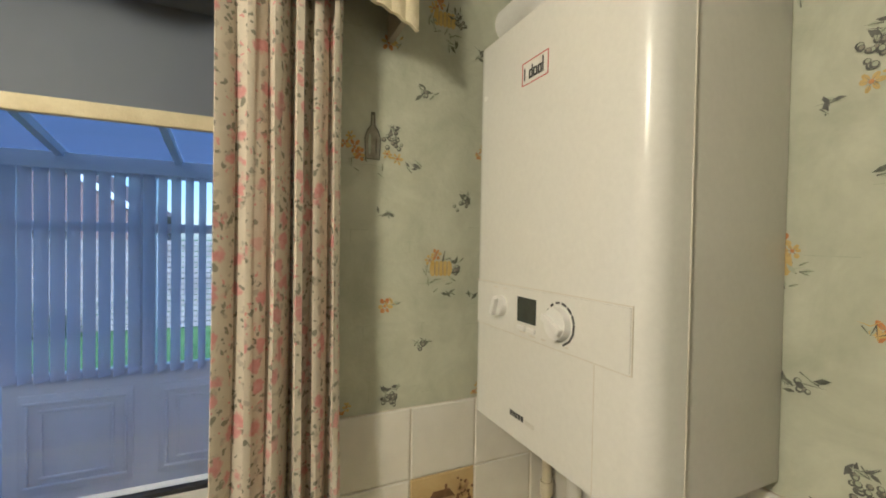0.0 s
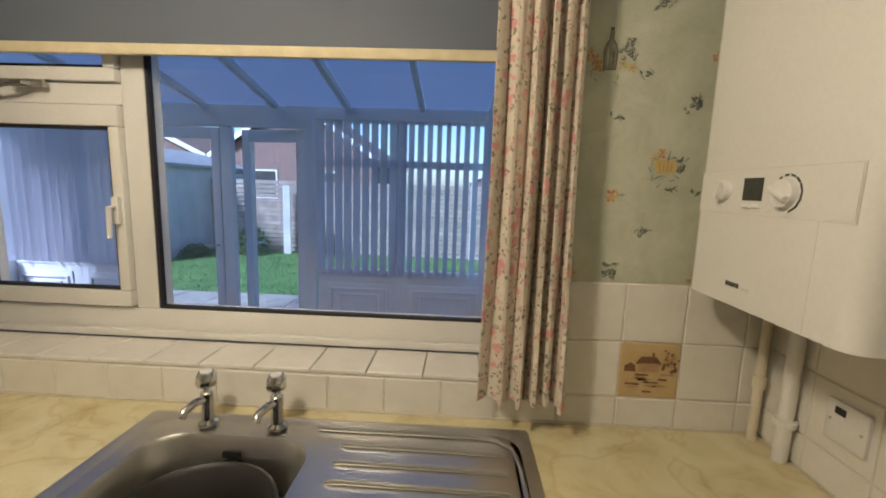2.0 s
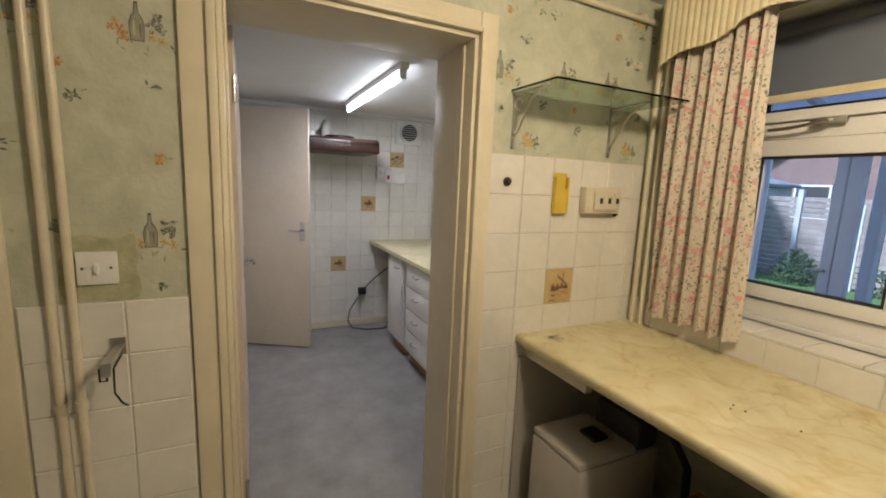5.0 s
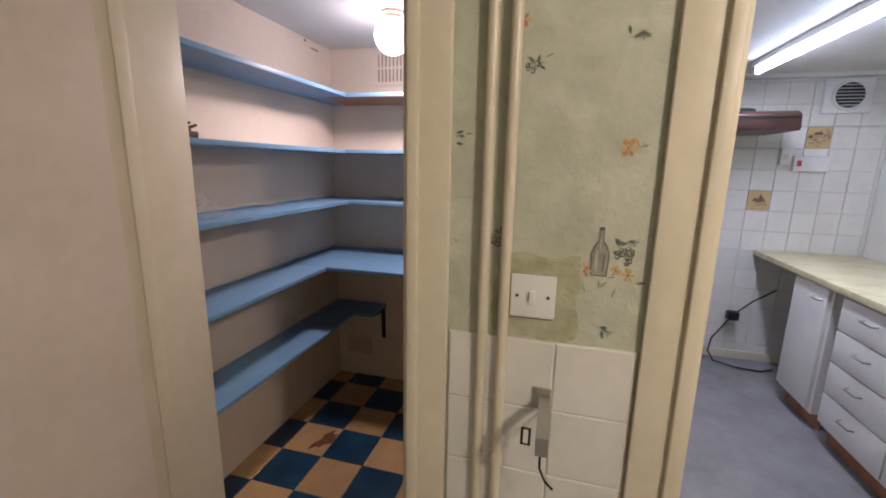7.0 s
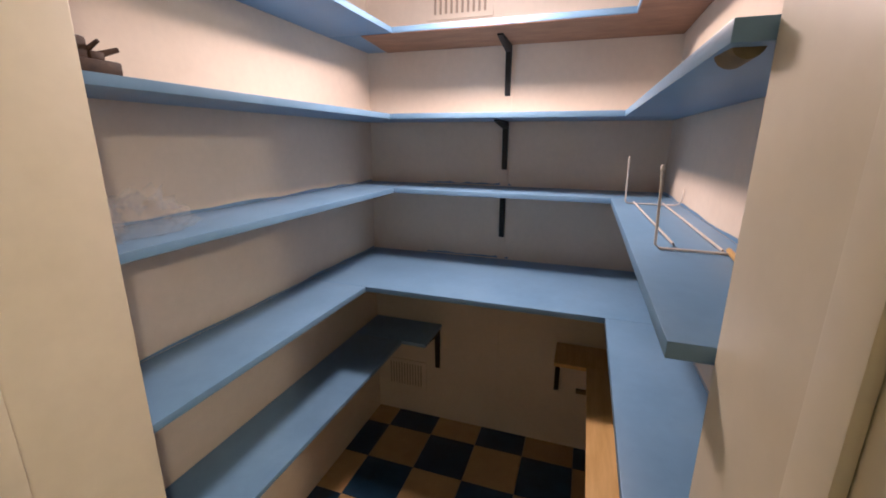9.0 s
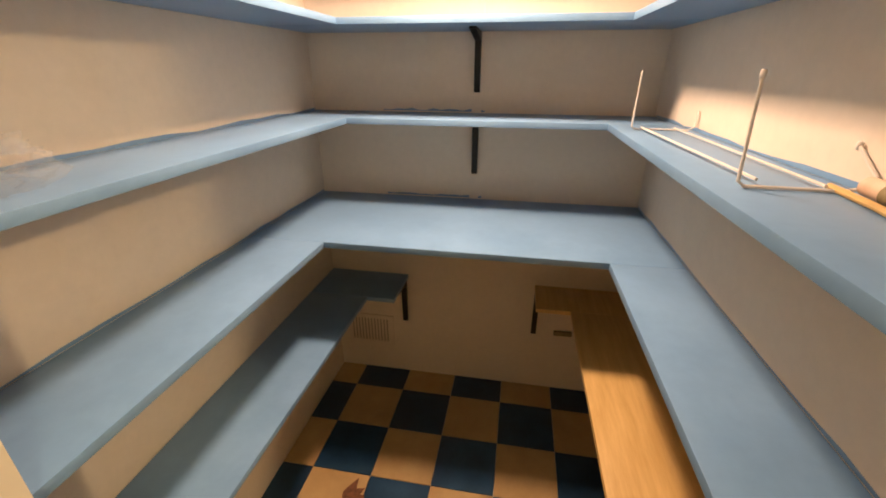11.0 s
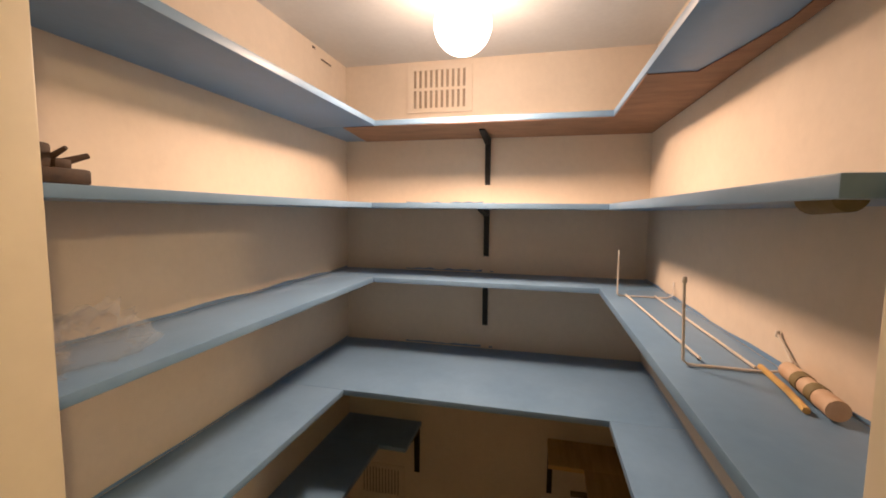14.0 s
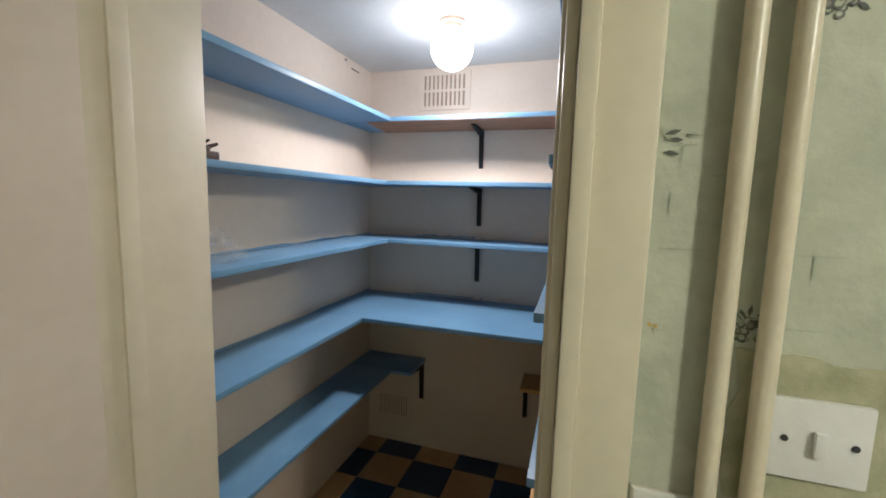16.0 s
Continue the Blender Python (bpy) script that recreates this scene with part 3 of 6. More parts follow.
# ---- boiler ----
def boiler():
    b = thing("boiler", "white wall-hung gas boiler with grey control panel below", "boiler", (2.51, -0.28, 1.30))
    x0, x1, y0, y1, z0, z1 = 2.372, 2.638, -0.488, -0.072, 1.300, 2.008
    r, out = 0.032, []
    for cy, a0 in ((y1 - r, 0), (y0 + r, 1)):
        for k in range(7):
            t = k / 6 * math.pi / 2
            if a0 == 0:
                out.append((x0 + r - r * math.sin(t), cy + r * math.cos(t)))
            else:
                out.append((x0 + r - r * math.cos(t), cy - r * math.sin(t)))
    front = [(x0 + 0.062, y1)] + out + [(x0 + 0.062, y0)]
    part("casing", prism(front, "z", z0, z1), BOILER, b)
    part("back_casing", boxes((x0 + 0.064, y0 + 0.002, z0 + 0.004, x1, y1 - 0.002, z1 - 0.004), bevel=0.003), BOILERSIDE, b, "grey steel side casing")
    part("cover_joint", boxes((x0 + 0.0622, y0 - 0.0015, z0 + 0.002, x0 + 0.0638, y1 + 0.0015, z1 - 0.002)), GROUT, b, "thin shadow joint behind the front cover")
    g = 0.0006
    part("panel_seam", boxes((x0 - g, -0.463, 1.5588, x0 + 0.002, -0.088, 1.560), (x0 - g, -0.463, 1.4755, x0 + 0.002, -0.09, 1.4764), (x0 - g, -0.4635, 1.4755, x0 + 0.002, -0.4625, 1.560), (x0 - g, -0.4045, 1.302, x0 + 0.002, -0.4036, 1.475)), GROUT, b)
    part("control_panel", boxes((x0 - 0.0012, -0.4605, 1.4785, x0 + 0.002, -0.095, 1.557)), BOILER, b)
    for cy, cz, rr in ((-0.179, 1.520, 0.019), (-0.336, 1.516, 0.025)):
        k = part("knob", rod(bmesh.new(), (x0, cy, cz), (x0 - 0.012, cy, cz), rr, rr * 0.92, 28), KNOB, b, "white round dial")
        bm = boxes((-0.009, -0.005, -rr * 0.86, 0, 0.005, rr * 0.86), bevel=0.002)
        bmesh.ops.transform(bm, matrix=Matrix.Translation((x0 - 0.012, cy, cz)) @ Matrix.Rotation(radians(20 if rr < 0.022 else 115), 4, "X"), verts=bm.verts)
        part("grip", bm, KNOB, k)
    bm = bmesh.new()
    for k in range(9):
        t = radians(-60 + k * 26)
        m = Matrix.Translation((x0 - 0.0016, -0.336, 1.516)) @ Matrix.Rotation(t, 4, "X")
        box(bm, -0.0006, -0.0065 * (0.4 + k / 9), 0.0285, 0.0006, 0.0065 * (0.4 + k / 9), 0.0315, m=m)
    part("dial_scale", bm, INK, b, "black dial scale marks")
    part("display", boxes((x0 - 0.0022, -0.281, 1.502, x0 + 0.001, -0.231, 1.543)), LCD, b, "dark liquid crystal display")
    for a in (-0.253, -0.279):
        part("button", boxes((x0 - 0.004, a - 0.001, 1.488, x0 + 0.001, a + 0.021, 1.496), bevel=0.0015), KNOB, b)
    bm = bmesh.new()
    for a, z, w in ((-0.162, 1.551, 0.012), (-0.192, 1.551, 0.012), (-0.245, 1.4845, 0.014), (-0.272, 1.4825, 0.016), (-0.300, 1.483, 0.010), (-0.352, 1.483, 0.010)):
        part("print_mark", boxes((x0 - 0.0018, a - w / 2, z, x0, a + w / 2, z + 0.0016)), GROUT, b)
    bm = boxes((x0 - g, -0.297, 1.893, x0 + 0.001, -0.229, 1.8945), (x0 - g, -0.297, 1.9295, x0 + 0.001, -0.229, 1.931), (x0 - g, -0.297, 1.8945, x0 + 0.001, -0.2955, 1.9295), (x0 - g, -0.2305, 1.8945, x0 + 0.001, -0.229, 1.9295))
    part("badge_outline", bm, REDINK, b, "thin red badge outline")
    bm = bmesh.new()
    for k, (h, w) in enumerate(((0.020, 0.0025), (0.024, 0.0095), (0.014, 0.0095), (0.014, 0.0095), (0.024, 0.0025))):
        a = -0.2365 - 0.0115 * k - (0 if k else -0.0015)
        if w < 0.005:
            box(bm, x0 - 0.0008, a - w, 1.901, x0 + 0.001, a, 1.901 + h)
        else:
            top = 0.0145
            for c, e in ((0.0, 0.003), (top - 0.003, top)):
                box(bm, x0 - 0.0008, a - w, 1.901 + c, x0 + 0.001, a, 1.901 + e)
            box(bm, x0 - 0.0008, a - w, 1.904, x0 + 0.001, a - w + 0.0026, 1.901 + max(h, top) - 0.003)
            box(bm, x0 - 0.0008, a - 0.0026, 1.904, x0 + 0.001, a, 1.901 + top - 0.003)
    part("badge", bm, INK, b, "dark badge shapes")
    bm = bmesh.new()
    for k in range(5):
        box(bm, x0 - 0.0008, -0.219 - k * 0.008, 1.336, x0 + 0.001, -0.213 - k * 0.008, 1.345)
    part("lower_badge", bm, INK, b)
    part("lower_badge_grey", boxes((x0 - 0.0008, -0.280, 1.335, x0 + 0.001, -0.256, 1.342)), BOILERSIDE, b)
    part("condensate_cap", rod(bmesh.new(), (2.50, -0.40, 1.30), (2.50, -0.40, 1.285), 0.022), BLACKPLASTIC, b)
    bm = tube([(2.50, -0.16, 2.008), (2.50, -0.16, 2.055), (2.50, -0.153, 2.088), (2.50, -0.128, 2.115), (2.50, -0.09, 2.125), (2.50, 0.02, 2.125)], 0.045, 20)
    flue = part("flue", bm, KNOB, b, "white plastic flue elbow")
    part("flue_collar", lathe([(0.058, 0), (0.058, 0.03), (0.048, 0.04)], (2.50, -0.16, 2.008), 28), BOILERSIDE, flue)


boiler()

# ---- pipes by the boiler ----
bm = tube([(2.602, -0.032, 0.901), (2.602, -0.032, 2.0)], 0.011, 12)
for z in (1.04, 1.30):
    rod(bm, (2.602, -0.032, z), (2.602, -0.032, z + 0.03), 0.0145)
thing("copper_pipe", "cream painted copper pipe in the wall corner", "pipe", (2.602, -0.032, 0.901), bm=bm, material=CREAMPIPE)
bm = tube([(2.610, -0.115, 0.901), (2.610, -0.115, 1.301)], 0.016, 14)
rod(bm, (2.610, -0.115, 0.99), (2.610, -0.115, 1.005), 0.024)
thing("waste_pipe", "white plastic waste pipe under the boiler", "pipe", (2.610, -0.115, 0.901), bm=bm, material=KNOB)


def wall_plate(name, label, x, y0, y1, z0, z1, sign, gangs, category="socket"):
    """A socket or switch plate on a wall at x; sign: which way it faces."""
    p = thing(name, label, category, (x, (y0 + y1) / 2, z0))
    a, b = sorted((x, x + sign * 0.009))
    part("plate", boxes((a, y0, z0, b, y1, z1), bevel=0.003), KNOB, p)
    f = x + sign * 0.009
    for k in range(gangs):
        cy = y0 + (y1 - y0) * (k + 0.5) / gangs
        cz = (z0 + z1) / 2
        for dy, dz, w, h in ((0, 0.012, 0.006, 0.010), (-0.011, -0.010, 0.008, 0.005), (0.011, -0.010, 0.008, 0.005)):
            part("pin_hole", boxes((min(f, f + sign * 0.0008), cy + dy - w / 2, cz + dz - h / 2, max(f, f + sign * 0.0008), cy + dy + w / 2, cz + dz + h / 2)), INK, p)
        part("rocker", boxes((min(f, f + sign * 0.004), cy + 0.020, cz + 0.016, max(f, f + sign * 0.004), cy + 0.031, cz + 0.034), bevel=0.0015), KNOB, p)
    return p


spur = thing("fused_spur", "white fused spur plate with a black fuse slot", "socket", (2.632, -0.235, 1.03))
part("plate", boxes((2.623, -0.285, 1.02, 2.632, -0.195, 1.106), bevel=0.003), KNOB, spur)
part("fuse_slot", boxes((2.6205, -0.238, 1.080, 2.6235, -0.216, 1.094)), INK, spur)
for yy in (-0.206, -0.274):
    part("screw", rod(bmesh.new(), (2.6232, yy, 1.063), (2.6215, yy, 1.063), 0.003, sides=10), STEEL, spur)
wall_plate("double_socket", "white double wall socket on the tiles", 2.632, -0.57, -0.425, 1.01, 1.096, -1, 2)


# ---- worktop, sink, units ----
def worktop():
    w = thing("worktop", "beige marbled laminate worktop with a cut-out for the sink", "worktop", (1.3, -0.33, 0.86))
    for r in ((0.005, -0.637, 0.862, 1.085, -0.004, 0.900), (1.985, -0.637, 0.862, 2.632, -0.004, 0.900), (1.085, -0.637, 0.862, 1.985, -0.555, 0.900), (1.085, -0.075, 0.862, 1.985, -0.004, 0.900)):
        part("board", boxes(r), WORKTOP, w)
    prof = [(-0.637, 0.900)] + [(-0.637 - 0.013 * math.sin(t * math.pi / 6), 0.887 + 0.013 * math.cos(t * math.pi / 6)) for t in range(1, 4)] + [(-0.650, 0.872), (-0.645, 0.862), (-0.637, 0.862)]
    part("front_edge", prism(prof, "x", 0.005, 2.632), WORKTOP, w)
    return w


worktop()
setting("worktop_seal", boxes((0.008, -0.010, 0.9005, 2.63, -0.002, 0.906)), GROUT, "dark worn sealant line behind the worktop", "trim")


def sink():
    s = thing("sink", "stainless steel inset sink with ribbed drainer", "sink", (1.55, -0.31, 0.9))
    X0, X1, Y0, Y1, Z = 1.058, 2.035, -0.570, -0.052, 0.904
    bx0, bx1, by0, by1, r = 1.135, 1.515, -0.510, -0.145, 0.085

    def rounded(x0, y0, x1, y1, rad, z, n=8):
        pts = []
        for cx, cy, a in ((x1 - rad, y1 - rad, 0), (x0 + rad, y1 - rad, 90), (x0 + rad, y0 + rad, 180), (x1 - rad, y0 + rad, 270)):
            for k in range(n + 1):
                t = radians(a + 90 * k / n)
                pts.append((cx + rad * math.cos(t), cy + rad * math.sin(t), z))
        return pts

    bm = bmesh.new()
    rings = [rounded(X0, Y0, X1, Y1, 0.012, 0.9005), rounded(X0 + 0.002, Y0 + 0.002, X1 - 0.002, Y1 - 0.002, 0.012, Z), rounded(X0 + 0.020, Y0 + 0.016, X1 - 0.02, Y1 - 0.016, 0.07, Z + 0.001),
             rounded(X0 + 0.032, Y0 + 0.026, X1 - 0.03, Y1 - 0.026, 0.065, Z - 0.004), rounded(X0 + 0.035, Y0 + 0.029, X1 - 0.033, Y1 - 0.029, 0.062, Z - 0.004)]
    vs = [[bm.verts.new(p) for p in ring] for ring in rings]
    for a, b in zip(vs, vs[1:]):
        for k in range(len(a)):
            bm.faces.new((a[k], a[(k + 1) % len(a)], b[(k + 1) % len(a)], b[k]))
    inner = vs[-1]
    bowl = [rounded(bx0 - 0.010, by0 - 0.010, bx1 + 0.010, by1 + 0.010, r, Z - 0.004), rounded(bx0 - 0.006, by0 - 0.006, bx1 + 0.006, by1 + 0.006, r, Z - 0.004), rounded(bx0, by0, bx1, by1, r, Z - 0.014), rounded(bx0 + 0.015, by0 + 0.015, bx1 - 0.015, by1 - 0.015, r, Z - 0.14),
            rounded(bx0 + 0.05, by0 + 0.05, bx1 - 0.05, by1 - 0.05, r * 0.7, Z - 0.165)]
    vb = [[bm.verts.new(p) for p in ring] for ring in bowl]
    for a, b in zip(vb, vb[1:]):
        for k in range(len(a)):
            bm.faces.new((a[k], a[(k + 1) % len(a)], b[(k + 1) % len(a)], b[k]))
    bm.faces.new(vb[-1])
    edges = [e for e in bm.edges if len(e.link_faces) == 1 and (all(v in inner for v in e.verts) or all(v in vb[0] for v in e.verts))]
    bmesh.ops.triangle_fill(bm, use_beauty=True, edges=edges)
    part("basin", bm, STEEL, s)
    for k in range(6):
        y = -0.155 - k * 0.062
        bm = tube([(1.585, y, Z - 0.004), (1.60, y, Z + 0.0005), (1.95, y - 0.004, Z - 0.0005), (1.965, y - 0.004, Z - 0.004)], 0.005, 8)
        part("drainer_rib", bm, STEEL, s)
    bm = tube([(1.50 + 0.01, -0.098, Z + 0.001), (1.90, -0.098, Z + 0.001), (1.95, -0.108, Z + 0.001), (1.985, -0.14, Z + 0.001), (1.995, -0.2, Z + 0.001), (1.995, -0.50, Z + 0.001)], 0.005, 8)
    part("drainer_rim", bm, STEEL, s)
    part("overflow", boxes((1.30, -0.163, 0.855, 1.345, -0.156, 0.872), bevel=0.003), BLACKPLASTIC, s)


sink()
bm = lathe([(0.118, 0.0), (0.126, 0.002), (0.152, 0.100), (0.164, 0.104), (0.165, 0.110), (0.158, 0.112), (0.147, 0.102), (0.119, 0.008), (0.001, 0.006)], (1.330, -0.330, 0.742), 40, closed=False)
thing("washing_up_bowl", "round black plastic washing-up bowl in the sink", "bowl", (1.330, -0.330, 0.742), bm=bm, material=BLACKPLASTIC)


def pillar_tap(place):
    x, y, z = place
    t = thing("pillar_tap", "chrome pillar tap with a faceted head", "tap", place, group="sink taps")
    part("body", lathe([(0.024, 0.0), (0.024, 0.006), (0.015, 0.012), (0.0135, 0.05), (0.016, 0.06), (0.016, 0.082), (0.010, 0.088), (0.008, 0.10)], place, 24), CHROME, t)
    part("spout", tube([(x, y, z + 0.066), (x - 0.01, y - 0.03, z + 0.070), (x - 0.018, y - 0.062, z + 0.064), (x - 0.020, y - 0.070, z + 0.050)], 0.010, 12), CHROME, t)
    bm = lathe([(0.010, 0.094), (0.021, 0.100), (0.025, 0.108), (0.023, 0.128), (0.018, 0.136)], place, 8)
    part("head", bm, CHROME, t)
    part("cap", lathe([(0.014, 0.136), (0.014, 0.139), (0.010, 0.141)], place, 16), KNOB, t)
    return t


first_tap = pillar_tap((1.232, -0.100, 0.905))
copy_thing(first_tap, Matrix.Translation((1.408, -0.100, 0.905)))

base = thing("sink_base_unit", "off-white base unit under the sink", "cabinet", (1.8, -0.33, 0))
part("body", boxes((1.01, -0.585, 0.10, 2.63, -0.57, 0.861), (1.01, -0.57, 0.10, 1.028, -0.02, 0.861)), GREYUNIT, base)
for k in range(3):
    d = part("door", boxes((1.015 + k * 0.538, -0.603, 0.13, 1.545 + k * 0.538, -0.587, 0.72), bevel=0.002), GREYUNIT, base)
    part("handle", tube([(1.50 + k * 0.538, -0.604, 0.60), (1.50 + k * 0.538, -0.625, 0.61), (1.50 + k * 0.538, -0.625, 0.69), (1.50 + k * 0.538, -0.604, 0.70)], 0.004, 8), CHROME, d)
part("plinth", boxes((1.03, -0.53, 0.0, 2.63, -0.515, 0.099)), DARKMESS, base)

thing("worktop_bearer", "cream timber bearer under the worktop edge", "batten", (0.2, -0.60, 0.80), bm=boxes((0.006, -0.60, 0.800, 0.36, -0.57, 0.860), bevel=0.003), material=GLOSS)
thing("end_panel", "off-white panel against the wall under the worktop", "panel", (0.014, -0.3, 0), bm=boxes((0.0105, -0.632, 0.0, 0.024, -0.02, 0.799)), material=GREYUNIT)


def appliance():
    a = thing("water_softener", "grey-white cabinet appliance with a black top knob", "appliance", (0.27, -0.42, 0))
    part("body", boxes((0.115, -0.615, 0.0, 0.385, -0.20, 0.515), bevel=0.018), GREYUNIT, a)
    part("lid", boxes((0.118, -0.612, 0.5155, 0.382, -0.33, 0.545), bevel=0.012), GREYUNIT, a, "sloping grey lid")
    part("lid_catch", boxes((0.225, -0.47, 0.5455, 0.305, -0.395, 0.562), bevel=0.006), BLACKPLASTIC, a, "square black lid catch")
    part("valve_head", boxes((0.16, -0.325, 0.516, 0.38, -0.21, 0.64), bevel=0.02), DARKMESS, a)
    part("hose", tube([(0.19, -0.26, 0.63), (0.17, -0.30, 0.70), (0.20, -0.36, 0.74), (0.27, -0.38, 0.72), (0.34, -0.34, 0.70), (0.42, -0.26, 0.72), (0.50, -0.16, 0.70)], 0.012, 10), DARKMESS, a)
    part("hose", tube([(0.30, -0.26, 0.63), (0.33, -0.30, 0.68), (0.40, -0.30, 0.69), (0.47, -0.26, 0.62), (0.50, -0.2, 0.5), (0.50, -0.18, 0.2)], 0.014, 10), BLACKPLASTIC, a)


appliance()
bm = tube([(0.56, -0.10, 0.85), (0.56, -0.10, 0.62), (0.565, -0.12, 0.57), (0.60, -0.13, 0.56), (0.64, -0.12, 0.58), (0.645, -0.10, 0.64), (0.66, -0.09, 0.66), (0.9, -0.09, 0.67)], 0.02, 14)
rod(bm, (0.56, -0.10, 0.70), (0.56, -0.10, 0.74), 0.027)
thing("waste_trap", "grey plastic waste pipe and trap under the worktop", "pipe", (0.56, -0.10, 0.56), bm=bm, material=KNOB)
thing("cardboard_box", "orange-brown open cardboard box under the worktop", "box", (0.7, -0.3, 0), bm=boxes((0.52, -0.50, 0.0, 0.95, -0.14, 0.006), (0.52, -0.50, 0.006, 0.527, -0.14, 0.40), (0.943, -0.50, 0.006, 0.95, -0.14, 0.40), (0.527, -0.50, 0.006, 0.943, -0.493, 0.40), (0.527, -0.147, 0.006, 0.943, -0.14, 0.40)), material=CARDBOARD)
bm = tube([(0.09 + 0.018 * math.cos(k / 12 * math.tau), -0.55 + 0.018 * math.sin(k / 12 * math.tau), 0.9025) for k in range(13)], 0.0015, 6)
for a in (10, 50, 100):
    m = Matrix.Translation((0.095, -0.545, 0.9045)) @ Matrix.Rotation(radians(a), 4, "Z")
    box(bm, 0.008, -0.004, -0.001, 0.055, 0.004, 0.0012, m=m)
    box(bm, 0.0, -0.010, -0.001, 0.014, 0.010, 0.0012, m=m)
thing("key_ring", "small bunch of dull metal keys on the worktop", "keys", (0.095, -0.545, 0.901), bm=bm, material=STEEL)
for k, (x, y) in enumerate(((0.72, -0.42), (0.745, -0.395), (0.71, -0.39), (0.86, -0.36))):
    thing("crumb", "tiny dark speck of grit on the worktop", "crumb", (x, y, 0.9), group="worktop specks", bm=boxes((x, y, 0.9002, x + 0.005, y + 0.004, 0.903), bevel=0.001), material=DARKMESS)


# ---- west wall things ----
gs = thing("glass_shelf", "green-tinted glass shelf on two black iron brackets", "shelf", (0.12, -0.45, 1.84))
part("pane", prism([(0.004, -0.745), (0.245, -0.735), (0.255, -0.10), (0.004, -0.10)], "z", 1.846, 1.853), SHELFGLASS, gs)
for y in (-0.725, -0.235):
    bm = boxes((0.001, y - 0.006, 1.640, 0.006, y + 0.006, 1.845), (0.006, y - 0.006, 1.839, 0.19, y + 0.006, 1.8455))
    tube([(0.004, y, 1.69), (0.03, y, 1.70), (0.055, y, 1.735), (0.09, y, 1.79), (0.13, y, 1.825), (0.18, y, 1.838)], 0.005, 8, bm)
    tube([(0.03 + 0.02 * math.cos(t / 8 * 5), y, 1.80 + 0.02 * math.sin(t / 8 * 5)) for t in range(9)], 0.004, 6, bm)
    for z in (1.65, 1.675, 1.70):
        rod(bm, (0.005, y, z), (0.012, y, z), 0.009, sides=10)
    part("bracket", bm, STEEL, gs, "scrolled metal bracket")

holder = thing("match_holder", "yellow plastic wall holder on the tiles", "holder", (0.02, -0.485, 1.40))
part("back", boxes((0.0085, -0.520, 1.400, 0.013, -0.452, 1.562), bevel=0.002), YELLOW, holder)
part("rim", boxes((0.013, -0.520, 1.400, 0.030, -0.512, 1.545), (0.013, -0.460, 1.400, 0.030, -0.452, 1.545), (0.013, -0.512, 1.400, 0.030, -0.460, 1.412)), YELLOW, holder)
part("front", boxes((0.026, -0.511, 1.4125, 0.030, -0.461, 1.50)), YELLOW, holder)
sb = thing("surface_socket_box", "cream plastic surface socket box with a switch", "socket", (0.03, -0.27, 1.40))
part("back_box", boxes((0.0085, -0.372, 1.402, 0.045, -0.180, 1.512), bevel=0.006), OLDPLASTIC, sb)
face = part("face", boxes((0.0455, -0.330, 1.415, 0.052, -0.182, 1.495), bevel=0.003), OLDPLASTIC, sb)
for y in (-0.292, -0.245, -0.200):
    part("pin_hole", boxes((0.0522, y - 0.008, 1.445, 0.0535, y + 0.008, 1.468)), INK, face)
part("rocker", boxes((0.0522, -0.225, 1.472, 0.058, -0.213, 1.488)), OLDPLASTIC, face)
for name, y, z, r, label in (("cup_hook_boss", -0.742, 1.518, 0.017, "old round brass boss screwed to the tiles"), ("rubber_bumper", -0.165, 1.398, 0.011, "small dark round knob on the tiles")):
    bm = rod(bmesh.new(), (0.0085, y, z), (0.014, y, z), r)
    rod(bm, (0.014, y, z), (0.026, y, z + 0.002), r * 0.55)
    thing(name, label, "hook", (0.0085, y, z), bm=bm, material=FIGURE)
for y, r in ((0.0, 0.011), (-0.045, 0.010)):
    bm = tube([(0.045 - y, -0.022, 0.901), (0.045 - y, -0.022, 2.285)], r, 12)
    for z in (1.0, 1.95):
        box(bm, 0.03 - y, -0.012, z, 0.06 - y, -0.001, z + 0.02)
    thing("corner_pipe", "cream painted pipe rising in the wall corner", "pipe", (0.045 - y, -0.022, 0.901), group="corner pipes", bm=bm, material=CREAMPIPE)
bm = tube([(0.018, -0.80, 2.225), (0.018, -0.40, 2.218), (0.018, -0.03, 2.212)], 0.011, 12)
for y in (-0.6, -0.12):
    box(bm, 0.001, y, 2.205, 0.02, y + 0.02, 2.235)
thing("conduit", "cream painted conduit along the wallpaper", "pipe", (0.018, -0.4, 2.21), bm=bm, material=CREAMPIPE)
bm = rod(bmesh.new(), (0.001, -0.115, 2.03), (0.022, -0.115, 2.03), 0.016)
thing("cable_clip", "small cream wall clip by the curtain", "clip", (0.001, -0.115, 2.03), bm=bm, material=OLDPLASTIC)
for y in (-2.096, -2.054):
    bm = tube([(0.017, y, 0.0), (0.017, y, 2.295)], 0.0105, 14)
    for z in (0.86, 1.9):
        rod(bm, (0.017, y, z), (0.017, y, z + 0.025), 0.0135)
    thing("riser_pipe", "cream painted pipe between the two doorways", "pipe", (0.017, y, 0), group="riser pipes", bm=bm, material=CREAMPIPE)

